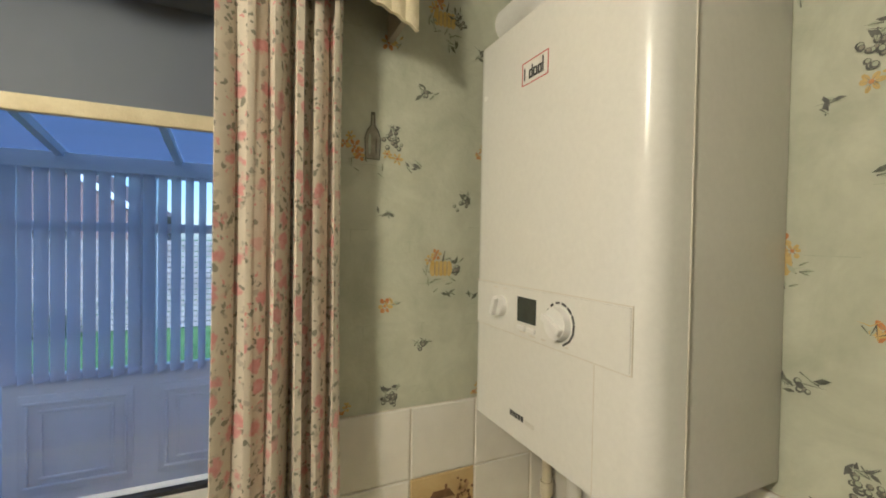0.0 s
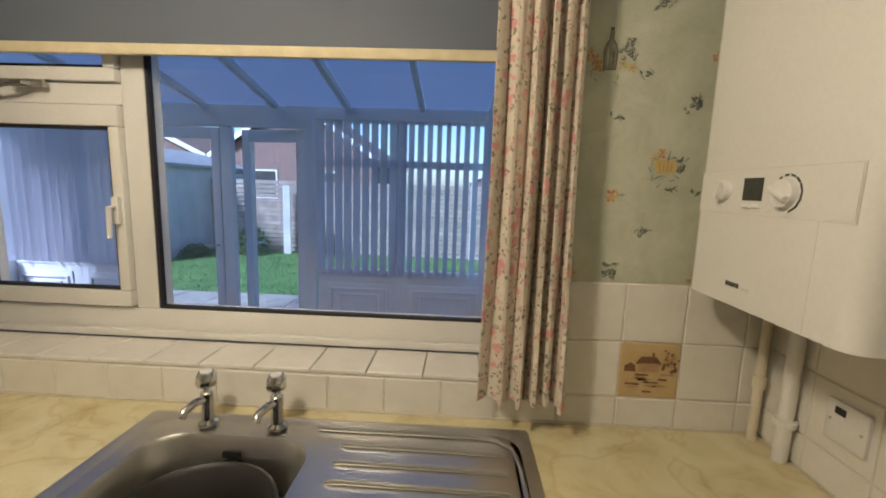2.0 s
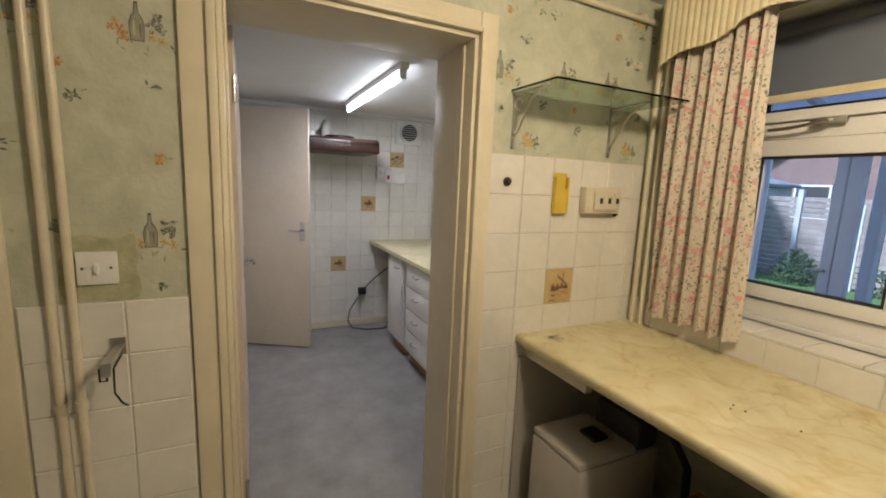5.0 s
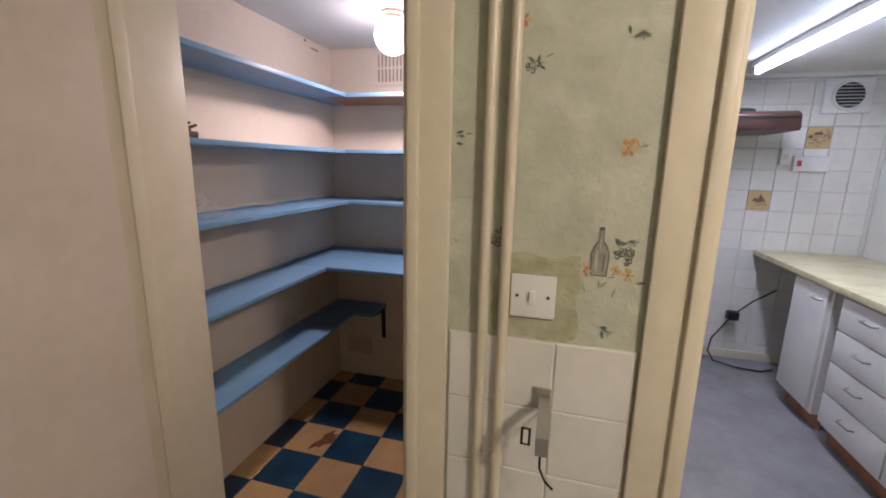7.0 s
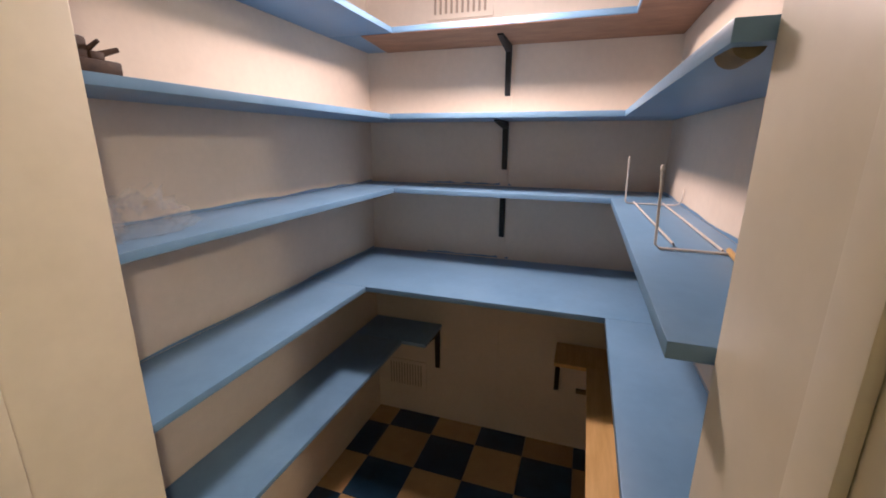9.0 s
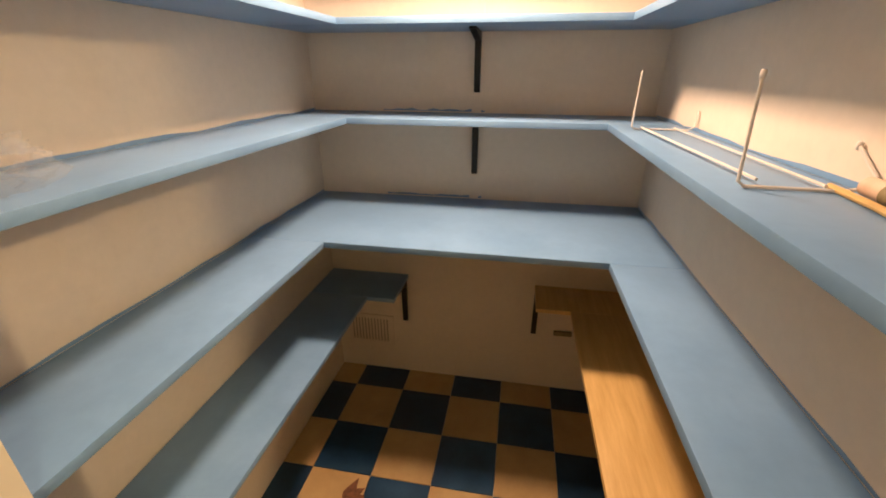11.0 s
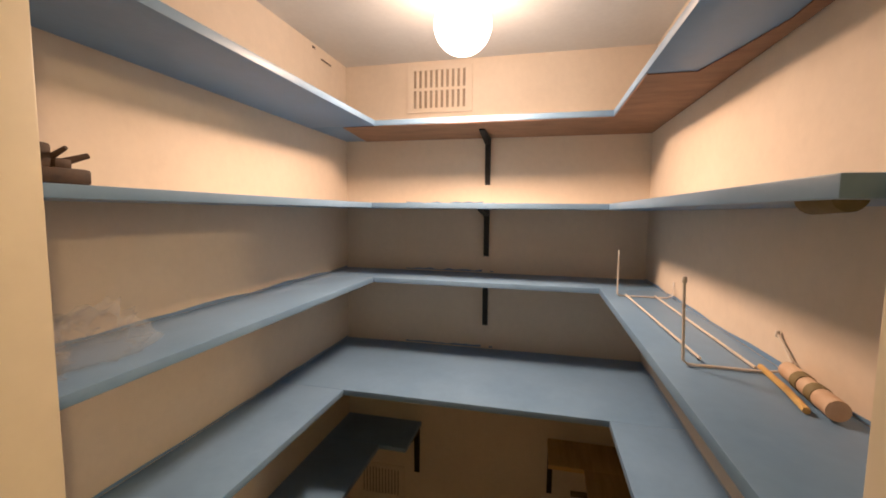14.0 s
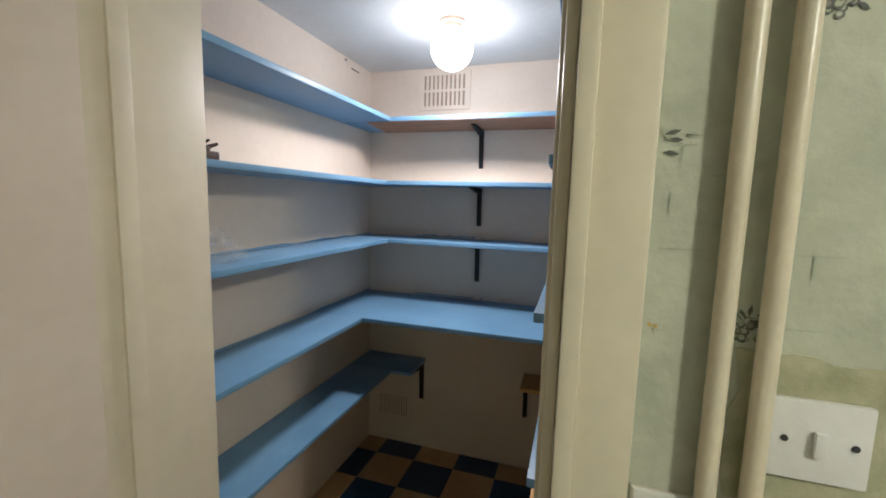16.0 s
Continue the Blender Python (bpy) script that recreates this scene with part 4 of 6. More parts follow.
sw = thing("light_switch", "white single light switch on stripped plaster", "switch", (0.008, -1.985, 1.203))
part("plate", boxes((0.003, -2.042, 1.199, 0.012, -1.955, 1.286), bevel=0.003), KNOB, sw)
part("rocker", boxes((0.0122, -2.005, 1.229, 0.019, -1.993, 1.255), bevel=0.002), KNOB, sw)
for y in (-2.029, -1.969):
    part("screw", rod(bmesh.new(), (0.012, y, 1.243), (0.0132, y, 1.243), 0.0035, sides=10), INK, sw)


def torn_patch():
    rnd = random.Random(5)
    pts = []
    corners = [(-2.075, 1.155), (-1.910, 1.155), (-1.912, 1.325), (-2.075, 1.330)]
    for (a, b), (c, d) in zip(corners, corners[1:] + corners[:1]):
        for k in range(9):
            t = k / 9
            pts.append((a + (c - a) * t + rnd.uniform(-0.006, 0.006), b + (d - b) * t + rnd.uniform(-0.006, 0.006)))
    return prism(pts, "x", 0.0004, 0.0026)


part("bare_patch", torn_patch(), BARE, wall_west, "stripped patch round the switch")

hook = thing("wall_hook", "steel strap bracket with a wire hook on the tiles", "bracket", (0.008, -1.965, 1.0))
part("strap", boxes((0.0085, -1.985, 1.005, 0.012, -1.950, 1.050)), STEEL, hook)
part("arm", boxes((0.012, -1.972, 1.030, 0.155, -1.950, 1.034), (0.152, -1.972, 1.000, 0.156, -1.950, 1.030)), STEEL, hook)
part("loop", tube([(0.06, -2.00, 0.985), (0.06, -1.985, 0.985), (0.06, -1.985, 0.95), (0.06, -2.00, 0.95), (0.06, -2.00, 0.985)], 0.003, 6), BLACKIRON, hook)
part("wire_hook", tube([(0.012, -1.962, 1.00), (0.09, -1.962, 0.995), (0.095, -1.962, 0.93), (0.085, -1.95, 0.895), (0.10, -1.935, 0.893)], 0.0025, 6), BLACKIRON, hook)
ceiling_lamp = thing("ceiling_lamp", "plain bulb holder on the ceiling", "lamp", (1.25, -0.90, H))
part("rose", lathe([(0.045, -0.001), (0.045, -0.02), (0.02, -0.03), (0.018, -0.075)], (1.25, -0.90, H), 20), KNOB, ceiling_lamp)


# ---- pantry ----
LEFT, RIGHT, BACK, ENDX = -3.41, -2.11, -1.70, -0.276


def film_strip(x0, x1, y, z, seed, side):
    """The torn upper edge of the film where it laps a little up the wall."""
    rnd = random.Random(seed)
    n = 14
    bm = bmesh.new()
    low, high = [], []
    for k in range(n + 1):
        u = x0 + (x1 - x0) * k / n
        h = 0.003 + 0.008 * rnd.random()
        a, b = ((u, y, z), (u, y, z + h)) if side else ((y, u, z), (y, u, z + h))
        low.append(bm.verts.new(a)), high.append(bm.verts.new(b))
    for k in range(n):
        bm.faces.new((low[k], low[k + 1], high[k + 1], high[k]))
    return bm


def pantry_shelf(top, back_front, left_front, right_front, material, thick, bare, label):
    s = thing("pantry_shelf", label, "shelf", (-1.0, -2.75, top - thick), group="pantry shelves")
    z0, z1 = top - thick, top
    part("back_board", boxes((BACK + 0.002, LEFT + 0.002, z0, back_front, RIGHT - 0.002, z1), bevel=0.002), material, s)
    part("side_board", boxes((back_front + 0.0006, LEFT + 0.002, z0, ENDX, left_front, z1), bevel=0.002), material, s)
    part("side_board", boxes((back_front + 0.0006, right_front, z0, ENDX - 0.004, RIGHT - 0.002, z1), bevel=0.002), material, s)
    part("film_edge", film_strip(BACK + 0.01, ENDX - 0.08, LEFT + 0.0012, z1, int(top * 1000), True), material, s)
    part("film_edge", film_strip(BACK + 0.01, ENDX - 0.08, RIGHT - 0.0012, z1, int(top * 1000) + 1, True), material, s)
    part("film_edge", film_strip(-3.12, -2.72, BACK + 0.0012, z1 + 0.004, int(top * 1000) + 2, False), material, s)
    if bare:
        part("bare_underside", prism([(BACK + 0.003, LEFT + 0.10), (back_front - 0.004, LEFT + 0.14), (back_front - 0.004, right_front + 0.004), (-0.956, right_front + 0.004), (-0.956, -2.196), (-0.83, -2.165), (-0.71, -2.141), (-0.45, -2.150), (ENDX, -2.145), (ENDX, RIGHT - 0.004), (BACK + 0.003, RIGHT - 0.004)], "z", z0 - 0.003, z0 - 0.0005), CHIPBOARD, s, "bare brown board where the film ends")
    part("bearer", boxes((ENDX - 0.004, LEFT + 0.004, z0 - 0.064, ENDX + 0.003, left_front - 0.004, z0 - 0.0005), bevel=0.002), GLOSS, s)
    part("film_fold", boxes((ENDX - 0.03, left_front - 0.012, z0 - 0.010, ENDX + 0.0015, left_front - 0.002, z1 + 0.0012), bevel=0.003), material, s)
    return s


for top, bf, lf, rf, bare, words in ((1.872, -1.381, -3.138, -2.304, True, "blue film covered top pantry shelf with bare brown underside"),
    (1.567, -1.388, -3.155, -2.304, False, "blue film covered pantry shelf round three walls"), (1.270, -1.442, -3.172, -2.316, False, "blue film covered pantry shelf holding a wire rack"),
    (0.931, -1.146, -3.158, -2.312, False, "wide blue film covered pantry shelf at waist height")):
    pantry_shelf(top, bf, lf, rf, BLUEFILM, 0.020, bare, words)
thing("dowel_end", "rounded olive wooden dowel end beside the shelf", "dowel", (-0.285, -2.292, 1.548), bm=rod(bmesh.new(), (-0.345, -2.285, 1.551), (-0.300, -2.284, 1.551), 0.016, 0.014, 18), material=OLIVE)
low = thing("low_pantry_shelf", "low blue film covered shelf along the pantry wall", "shelf", (-1.0, -3.28, 0.53))
part("side_board", boxes((BACK + 0.2351, LEFT + 0.002, 0.535, ENDX, -3.160, 0.553), bevel=0.002), BLUEFILM, low)
part("back_board", boxes((BACK + 0.002, LEFT + 0.002, 0.535, BACK + 0.235, -3.042, 0.553), bevel=0.002), BLUEFILM, low)
low2 = thing("bare_pantry_shelf", "low bare pine shelf along the pantry wall", "shelf", (-1.0, -2.2, 0.53))
part("side_board", boxes((BACK + 0.2001, -2.335, 0.535, ENDX, RIGHT - 0.002, 0.553), bevel=0.002), PINE, low2)
part("back_board", boxes((BACK + 0.002, -2.468, 0.535, BACK + 0.20, RIGHT - 0.002, 0.553), bevel=0.002), PINE, low2)


def bracket(y, top, drop, reach, label="black tapered iron shelf bracket"):
    prof = [(BACK + 0.006, top), (BACK + reach, top), (BACK + reach, top - 0.006), (BACK + 0.030, top - 0.030), (BACK + 0.018, top - drop), (BACK + 0.006, top - drop - 0.008)]
    thing("shelf_bracket", label, "bracket", (BACK + 0.006, y, top - drop), group="pantry brackets", bm=prism(prof, "y", y - 0.011, y + 0.011), material=BLACKIRON)


for top, drop in ((1.8485, 0.19), (1.5465, 0.195), (1.2495, 0.205)):
    bracket(-2.752, top, drop, 0.21)
bracket(-3.060, 0.5345, 0.225, 0.20)
bracket(-2.455, 0.5345, 0.225, 0.17)
thing("bracket_rail", "cream painted upright rail behind the brackets", "rail", (BACK, -2.747, 0.92), bm=boxes((BACK + 0.0005, -2.770, 0.9325, BACK + 0.0055, -2.734, 1.843)), material=PLASTER)
thing("wall_joint_strip", "thin cream cover strip down the low wall", "trim", (BACK, -2.75, 0.0), bm=boxes((BACK + 0.0005, -2.756, 0.0, BACK + 0.003, -2.746, 0.895)), material=PLASTER)


def air_vent(y0, y1, z0, z1, slots, rows, label):
    v = thing("air_vent", label, "vent", (BACK, (y0 + y1) / 2, z0))
    bm = boxes((BACK + 0.0005, y0, z0, BACK + 0.008, y1, z0 + 0.02), (BACK + 0.0005, y0, z1 - 0.02, BACK + 0.008, y1, z1), (BACK + 0.0005, y0, z0 + 0.02, BACK + 0.008, y0 + 0.024, z1 - 0.02), (BACK + 0.0005, y1 - 0.024, z0 + 0.02, BACK + 0.008, y1, z1 - 0.02))
    if rows == 2:
        box(bm, BACK + 0.0005, y0 + 0.024, (z0 + z1) / 2 - 0.006, BACK + 0.008, y1 - 0.024, (z0 + z1) / 2 + 0.006)
    part("frame", bm, PLASTER, v)
    # no real hollow: a thin sheet whose colour stands for slot shade
    part("backing", boxes((BACK + 0.0006, y0 + 0.024, z0 + 0.02, BACK + 0.0012, y1 - 0.024, z1 - 0.02)), VENTSHADE, v, "flat brown sheet coloured as the shade behind the slats")
    step = (y1 - y0 - 0.048) / slots
    for k in range(slots + 1):
        a = y0 + 0.024 + k * step
        part("slat", boxes((BACK + 0.0015, a - step * 0.27, z0 + 0.02, BACK + 0.0075, a + step * 0.27, z1 - 0.02)), PLASTER, v)


air_vent(-3.115, -2.825, 1.965, 2.165, 10, 2, "cream plaster air vent with two rows of slots")
air_vent(-3.365, -3.125, 0.145, 0.315, 12, 1, "small cream slatted vent low on the wall")
gl = thing("globe_lamp", "glowing opal glass globe lamp on a brass gallery", "lamp", (-1.15, -2.765, HP))
bm = bmesh.new()
bmesh.ops.create_uvsphere(bm, u_segments=32, v_segments=20, radius=0.085, matrix=Matrix.Translation((-1.15, -2.765, 2.080)))
globe = part("globe", bm, BULB, gl, "glowing white opal globe")
globe.visible_shadow = False
part("gallery", lathe([(0.030, -0.055), (0.046, -0.046), (0.046, -0.036), (0.034, -0.026), (0.034, -0.016), (0.052, -0.010), (0.052, -0.001)], (-1.15, -2.765, HP), 28), LIGHTROLL, gl, "tarnished brass gallery")


def wire_rack():
    r = thing("wire_rack", "white plastic-coated wire rack lying on the shelf", "rack", (-1.0, -2.18, 1.270))
    z = 1.2735
    part("end_wire", tube([(-1.275, -2.285, z + 0.148), (-1.305, -2.280, z + 0.006), (-1.308, -2.272, z), (-1.305, -2.135, z), (-1.30, -2.120, z + 0.01), (-1.31, -2.116, z + 0.05)], 0.0026, 8), WIRE, r)
    part("end_wire", tube([(-0.696, -2.277, z + 0.145), (-0.688, -2.274, z + 0.006), (-0.685, -2.266, z), (-0.68, -2.150, z), (-0.672, -2.130, z + 0.006), (-0.672, -2.118, z + 0.022), (-0.725, -2.116, z + 0.055)], 0.0026, 8), WIRE, r)
    part("long_wire", tube([(-1.302, -2.255, z + 0.005), (-0.71, -2.240, z + 0.005)], 0.0026, 8), WIRE, r)
    part("long_wire", tube([(-1.302, -2.170, z + 0.005), (-0.683, -2.165, z + 0.005)], 0.0026, 8), WIRE, r)
    for p in ((-0.696, -2.277, z + 0.147), (-0.725, -2.116, z + 0.055)):
        part("tip", lathe([(0.0025, -0.006), (0.0042, -0.004), (0.0042, 0.004), (0.0025, 0.006)], p, 10), WIRE, r)


wire_rack()
roll = thing("paper_roll", "small biscuit-coloured wrapped roll on the shelf", "roll", (-0.60, -2.13, 1.270))
bm = rod(bmesh.new(), (-0.665, -2.128, 1.285), (-0.515, -2.146, 1.285), 0.013, 0.014, 18)
part("roll_body", bm, LIGHTROLL, roll)
for k in (0.3, 0.6):
    c = Vector((-0.665, -2.128, 1.285)).lerp(Vector((-0.515, -2.146, 1.285)), k)
    part("wrapper_band", rod(bmesh.new(), c, c + Vector((0.02, -0.0024, 0)), 0.0146, sides=18), OLIVE, roll, "brown wrapper band")
part("stick", tube([(-0.70, -2.150, 1.2755), (-0.60, -2.160, 1.2755), (-0.53, -2.172, 1.2755)], 0.005, 8), PINE, roll)
bm = boxes((-0.385, -3.225, 1.5672, -0.312, -3.170, 1.590), bevel=0.005)
box(bm, -0.345, -3.215, 1.588, -0.315, -3.185, 1.624, bevel=0.006)
box(bm, -0.368, -3.208, 1.588, -0.345, -3.182, 1.604, bevel=0.005)
rod(bm, (-0.360, -3.195, 1.598), (-0.392, -3.185, 1.612), 0.006, 0.004)
rod(bm, (-0.345, -3.200, 1.600), (-0.352, -3.170, 1.618), 0.005, 0.003)
thing("wooden_ornament", "dark brown wooden ornament on the shelf", "ornament", (-0.35, -3.2, 1.5672), bm=bm, material=FIGURE)


def plastic_bag():
    """A crumpled bag: a folded, faceted film body with a gathered neck."""
    bag = thing("plastic_bag", "crumpled clear plastic bag on the shelf", "bag", (-0.46, -3.3, 1.270))

    def crumple(cx, cy, rx, ry, rz, seed, cut):
        bm = bmesh.new()
        bmesh.ops.create_icosphere(bm, subdivisions=4, radius=1)
        for v in bm.verts:
            d = v.co.normalized()
            q = d * 2.1 + Vector((seed, 0, 0))
            k = 0.75 + 0.45 * noise.noise(q) + 0.5 * abs(noise.noise(q * 2.4)) + 0.3 * abs(noise.noise(q * 5.5))
            v.co = Vector((cx + d.x * rx * k, cy + d.y * ry * k, 1.2715 + max(0.0, (d.z + cut) * rz * k)))
        return bm

    part("body", crumple(-0.455, -3.305, 0.10, 0.075, 0.062, 1.7, 0.35), BAG, bag)
    part("neck", crumple(-0.345, -3.270, 0.045, 0.050, 0.050, 5.2, 0.5), BAG, bag)


plastic_bag()
thing("shelf_crack", "dark scuff and chip high on the wall", "scuff", (-1.5, -3.409, 2.1), kind="stuff", bm=boxes((-1.555, -3.4095, 2.140, -1.475, -3.408, 2.146), (-1.43, -3.4095, 2.165, -1.412, -3.408, 2.173)), material=FIGURE)
thing("wall_stub", "short cream pipe stub low on the wall", "pipe", (BACK, -2.30, 0.36), bm=rod(bmesh.new(), (BACK + 0.012, -2.364, 0.320), (BACK + 0.012, -2.285, 0.322), 0.012), material=OLIVE)


# ---- kitchen beyond the doorway ----
kw = thing("kitchen_worktop", "pale beige laminate worktop along the kitchen window", "worktop", (-1.6, -0.15, 0.86))
part("board", boxes((-2.832, -0.485, 0.862, -0.305, 0.198, 0.900), bevel=0.006), WORKTOP, kw)
unit = thing("kitchen_base_unit", "white base unit with one door and curved handle", "cabinet", (-2.05, -0.15, 0))
part("body", boxes((-2.25, -0.445, 0.10, -1.88, 0.19, 0.861)), WHITEGLOSS, unit)
part("plinth", boxes((-2.235, -0.40, 0.0, -1.88, -0.385, 0.0995)), CHIPBOARD, unit)
d = part("door", boxes((-2.247, -0.465, 0.125, -1.905, -0.4455, 0.845), bevel=0.002), WHITEGLOSS, unit)
part("handle", tube([(-2.02, -0.466, 0.78), (-2.01, -0.49, 0.775), (-1.95, -0.49, 0.775), (-1.94, -0.466, 0.78)], 0.005, 8), CHROME, d)
dr = thing("kitchen_drawer_unit", "white base unit with four drawers", "cabinet", (-1.55, -0.15, 0))
part("body", boxes((-1.78, -0.445, 0.10, -1.30, 0.19, 0.861)), WHITEGLOSS, dr)
part("plinth", boxes((-1.78, -0.40, 0.0, -0.31, -0.385, 0.0995)), CHIPBOARD, dr)
for k in range(4):
    z = 0.125 + k * 0.182
    d = part("drawer", boxes((-1.778, -0.465, z, -1.302, -0.4455, z + 0.174), bevel=0.002), WHITEGLOSS, dr)
    part("handle", tube([(-1.60, -0.466, z + 0.11), (-1.59, -0.49, z + 0.105), (-1.51, -0.49, z + 0.105), (-1.50, -0.466, z + 0.11)], 0.005, 8), CHROME, d)
un2 = thing("kitchen_base_unit", "white base unit beside the drawers", "cabinet", (-0.8, -0.15, 0))
part("body", boxes((-1.298, -0.445, 0.10, -0.32, 0.19, 0.861)), WHITEGLOSS, un2)
for x in (-1.29, -0.80):
    part("door", boxes((x, -0.465, 0.125, x + 0.475, -0.4455, 0.845), bevel=0.002), WHITEGLOSS, un2)
hood = thing("cooker_hood", "dark brown cooker hood on the tiled wall", "cooker hood", (-2.6, -0.78, 1.74))
part("body", prism([(-2.832, 1.745), (-2.345, 1.745), (-2.335, 1.765), (-2.35, 1.845), (-2.40, 1.868), (-2.832, 1.875)], "y", -1.145, -0.545), BROWNHOOD, hood)
part("trim", boxes((-2.345, -1.14, 1.825, -2.333, -0.55, 1.832)), BLACKPLASTIC, hood)
part("vent_collar", lathe([(0.13, 0), (0.13, 0.02), (0.10, 0.024)], (-2.58, -0.85, 1.8745), 24), BLACKPLASTIC, hood)
bm = tube([(-2.70, -0.95, 1.878), (-2.72, -0.95, 1.95), (-2.78, -0.93, 2.02), (-2.835, -0.92, 2.03)], 0.04, 14)
thing("hood_duct", "white bent duct above the cooker hood", "duct", (-2.70, -0.95, 1.875), bm=bm, material=WHITEGLOSS)
fan = thing("extractor_fan", "round white wall fan with dark louvres", "fan", (-2.832, -0.09, 1.90))
part("housing", boxes((-2.832, -0.235, 1.895, -2.80, 0.045, 2.125), bevel=0.012), KNOB, fan)
part("ring", rod(bmesh.new(), (-2.80, -0.095, 2.01), (-2.785, -0.095, 2.01), 0.102, 0.095, 30), KNOB, fan)
part("opening", rod(bmesh.new(), (-2.786, -0.095, 2.01), (-2.783, -0.095, 2.01), 0.083, sides=30), BLACKPLASTIC, fan)
for k in range(7):
    dz = -0.066 + k * 0.022
    w = math.sqrt(0.080 ** 2 - dz ** 2)
    part("louvre", boxes((-2.783, -0.095 - w, 2.01 + dz - 0.0035, -2.774, -0.095 + w, 2.01 + dz + 0.0035)), STEEL, fan)
for y0, y1, z0, z1, label in ((-0.43, -0.36, 1.54, 1.655, "small white connection box on the tiles"), (-0.345, -0.13, 1.495, 1.60, "white cooker switch box on the tiles")):
    cb = thing("cooker_switch", label, "switch", (-2.832, y0, z0))
    part("box", boxes((-2.832, y0, z0, -2.79, y1, z1), bevel=0.005), KNOB, cb)
    part("rocker", boxes((-2.79, y0 + 0.02, z0 + 0.035, -2.785, y0 + 0.045, z0 + 0.075)), REDINK if y1 > -0.2 else OLDPLASTIC, cb)
bm = tube([(-2.80, -0.30, 0.60), (-2.78, -0.45, 0.50), (-2.76, -0.58, 0.38), (-2.72, -0.66, 0.28), (-2.70, -0.72, 0.20), (-2.68, -0.74, 0.10), (-2.66, -0.70, 0.03), (-2.62, -0.55, 0.012), (-2.60, -0.40, 0.012), (-2.66, -0.30, 0.012)], 0.006, 10)
thing("cooker_cable", "grey cable looping down to the floor", "cable", (-2.66, -0.3, 0.01), bm=bm, material=DARKMESS)
thing("cable_block", "black plug hanging on the cooker cable", "plug", (-2.76, -0.58, 0.36), bm=boxes((-2.79, -0.62, 0.345, -2.73, -0.54, 0.415), bevel=0.012), material=BLACKPLASTIC)
setting("skirting", boxes((-2.8315, -1.94, 0.001, -2.815, -0.01, 0.07), bevel=0.003), GLOSS, "cream painted skirting under the tiles", "baseboard")
tl = thing("tube_light", "lit fluorescent tube on a white ceiling batten", "lamp", (-1.70, -0.81, HK))
part("batten", boxes((-2.42, -0.835, HK - 0.035, -0.98, -0.785, HK - 0.001), bevel=0.004), KNOB, tl)
part("tube", rod(bmesh.new(), (-2.37, -0.81, HK - 0.065), (-1.03, -0.81, HK - 0.065), 0.017), TUBE, tl, "glowing white tube")
for x in (-2.385, -1.015):
    part("tube_holder", boxes((x - 0.012, -0.83, HK - 0.085, x + 0.012, -0.79, HK - 0.036), bevel=0.003), KNOB, tl)
kwin = thing("window_2", "white kitchen window above the worktop", "window", (-1.35, 0.25, 1.02), kind="structure")
part("window_frame", boxes((-1.95, 0.22, 1.02, -0.75, 0.28, 1.08), (-1.95, 0.22, 1.96, -0.75, 0.28, 2.02), (-1.95, 0.22, 1.08, -1.89, 0.28, 1.96), (-0.81, 0.22, 1.08, -0.75, 0.28, 1.96)), PVC, kwin)
pane = part("pane", boxes((-1.89, 0.248, 1.08, -0.81, 0.252, 1.96)), GLASS, kwin)
pane.visible_shadow = False
bm = tube([(-2.10, 0.10, 0.9), (-2.10, 0.10, 1.05), (-2.10, 0.06, 1.08), (-2.10, -0.04, 1.07), (-2.10, -0.05, 1.05)], 0.010, 10)
box(bm, -2.13, -0.02, 0.90, -2.07, 0.13, 0.93, bevel=0.006)
thing("kitchen_tap", "dark metal tap standing on the kitchen worktop", "tap", (-2.10, 0.10, 0.9), bm=bm, material=STEEL)


# ---- conservatory ----
CY, CR, CL, CF = 2.48, 2.12, -2.20, -0.12
setting("conservatory_floor", boxes((CL, 0.30, CF - 0.1, CR, CY + 0.08, CF)), PAVING, "grey conservatory floor", "floor")
setting("house_wall", boxes((-2.94, 0.302, -0.3, -1.95, 0.36, 3.0), (-0.75, 0.302, -0.3, 0.168, 0.36, 3.0), (2.062, 0.302, -0.3, 2.74, 0.36, 3.0), (0.168, 0.302, -0.3, 2.062, 0.36, 1.02), (0.168, 0.302, 2.122, 2.062, 0.36, 3.0), (-1.95, 0.302, -0.3, -0.75, 0.36, 1.0), (-1.95, 0.302, 2.03, -0.75, 0.36, 3.0)), CONCRETE, "pale rendered outer house wall")
cons = thing("conservatory", "white plastic conservatory with panelled lower walls", "conservatory", (0, CY, CF), kind="structure")


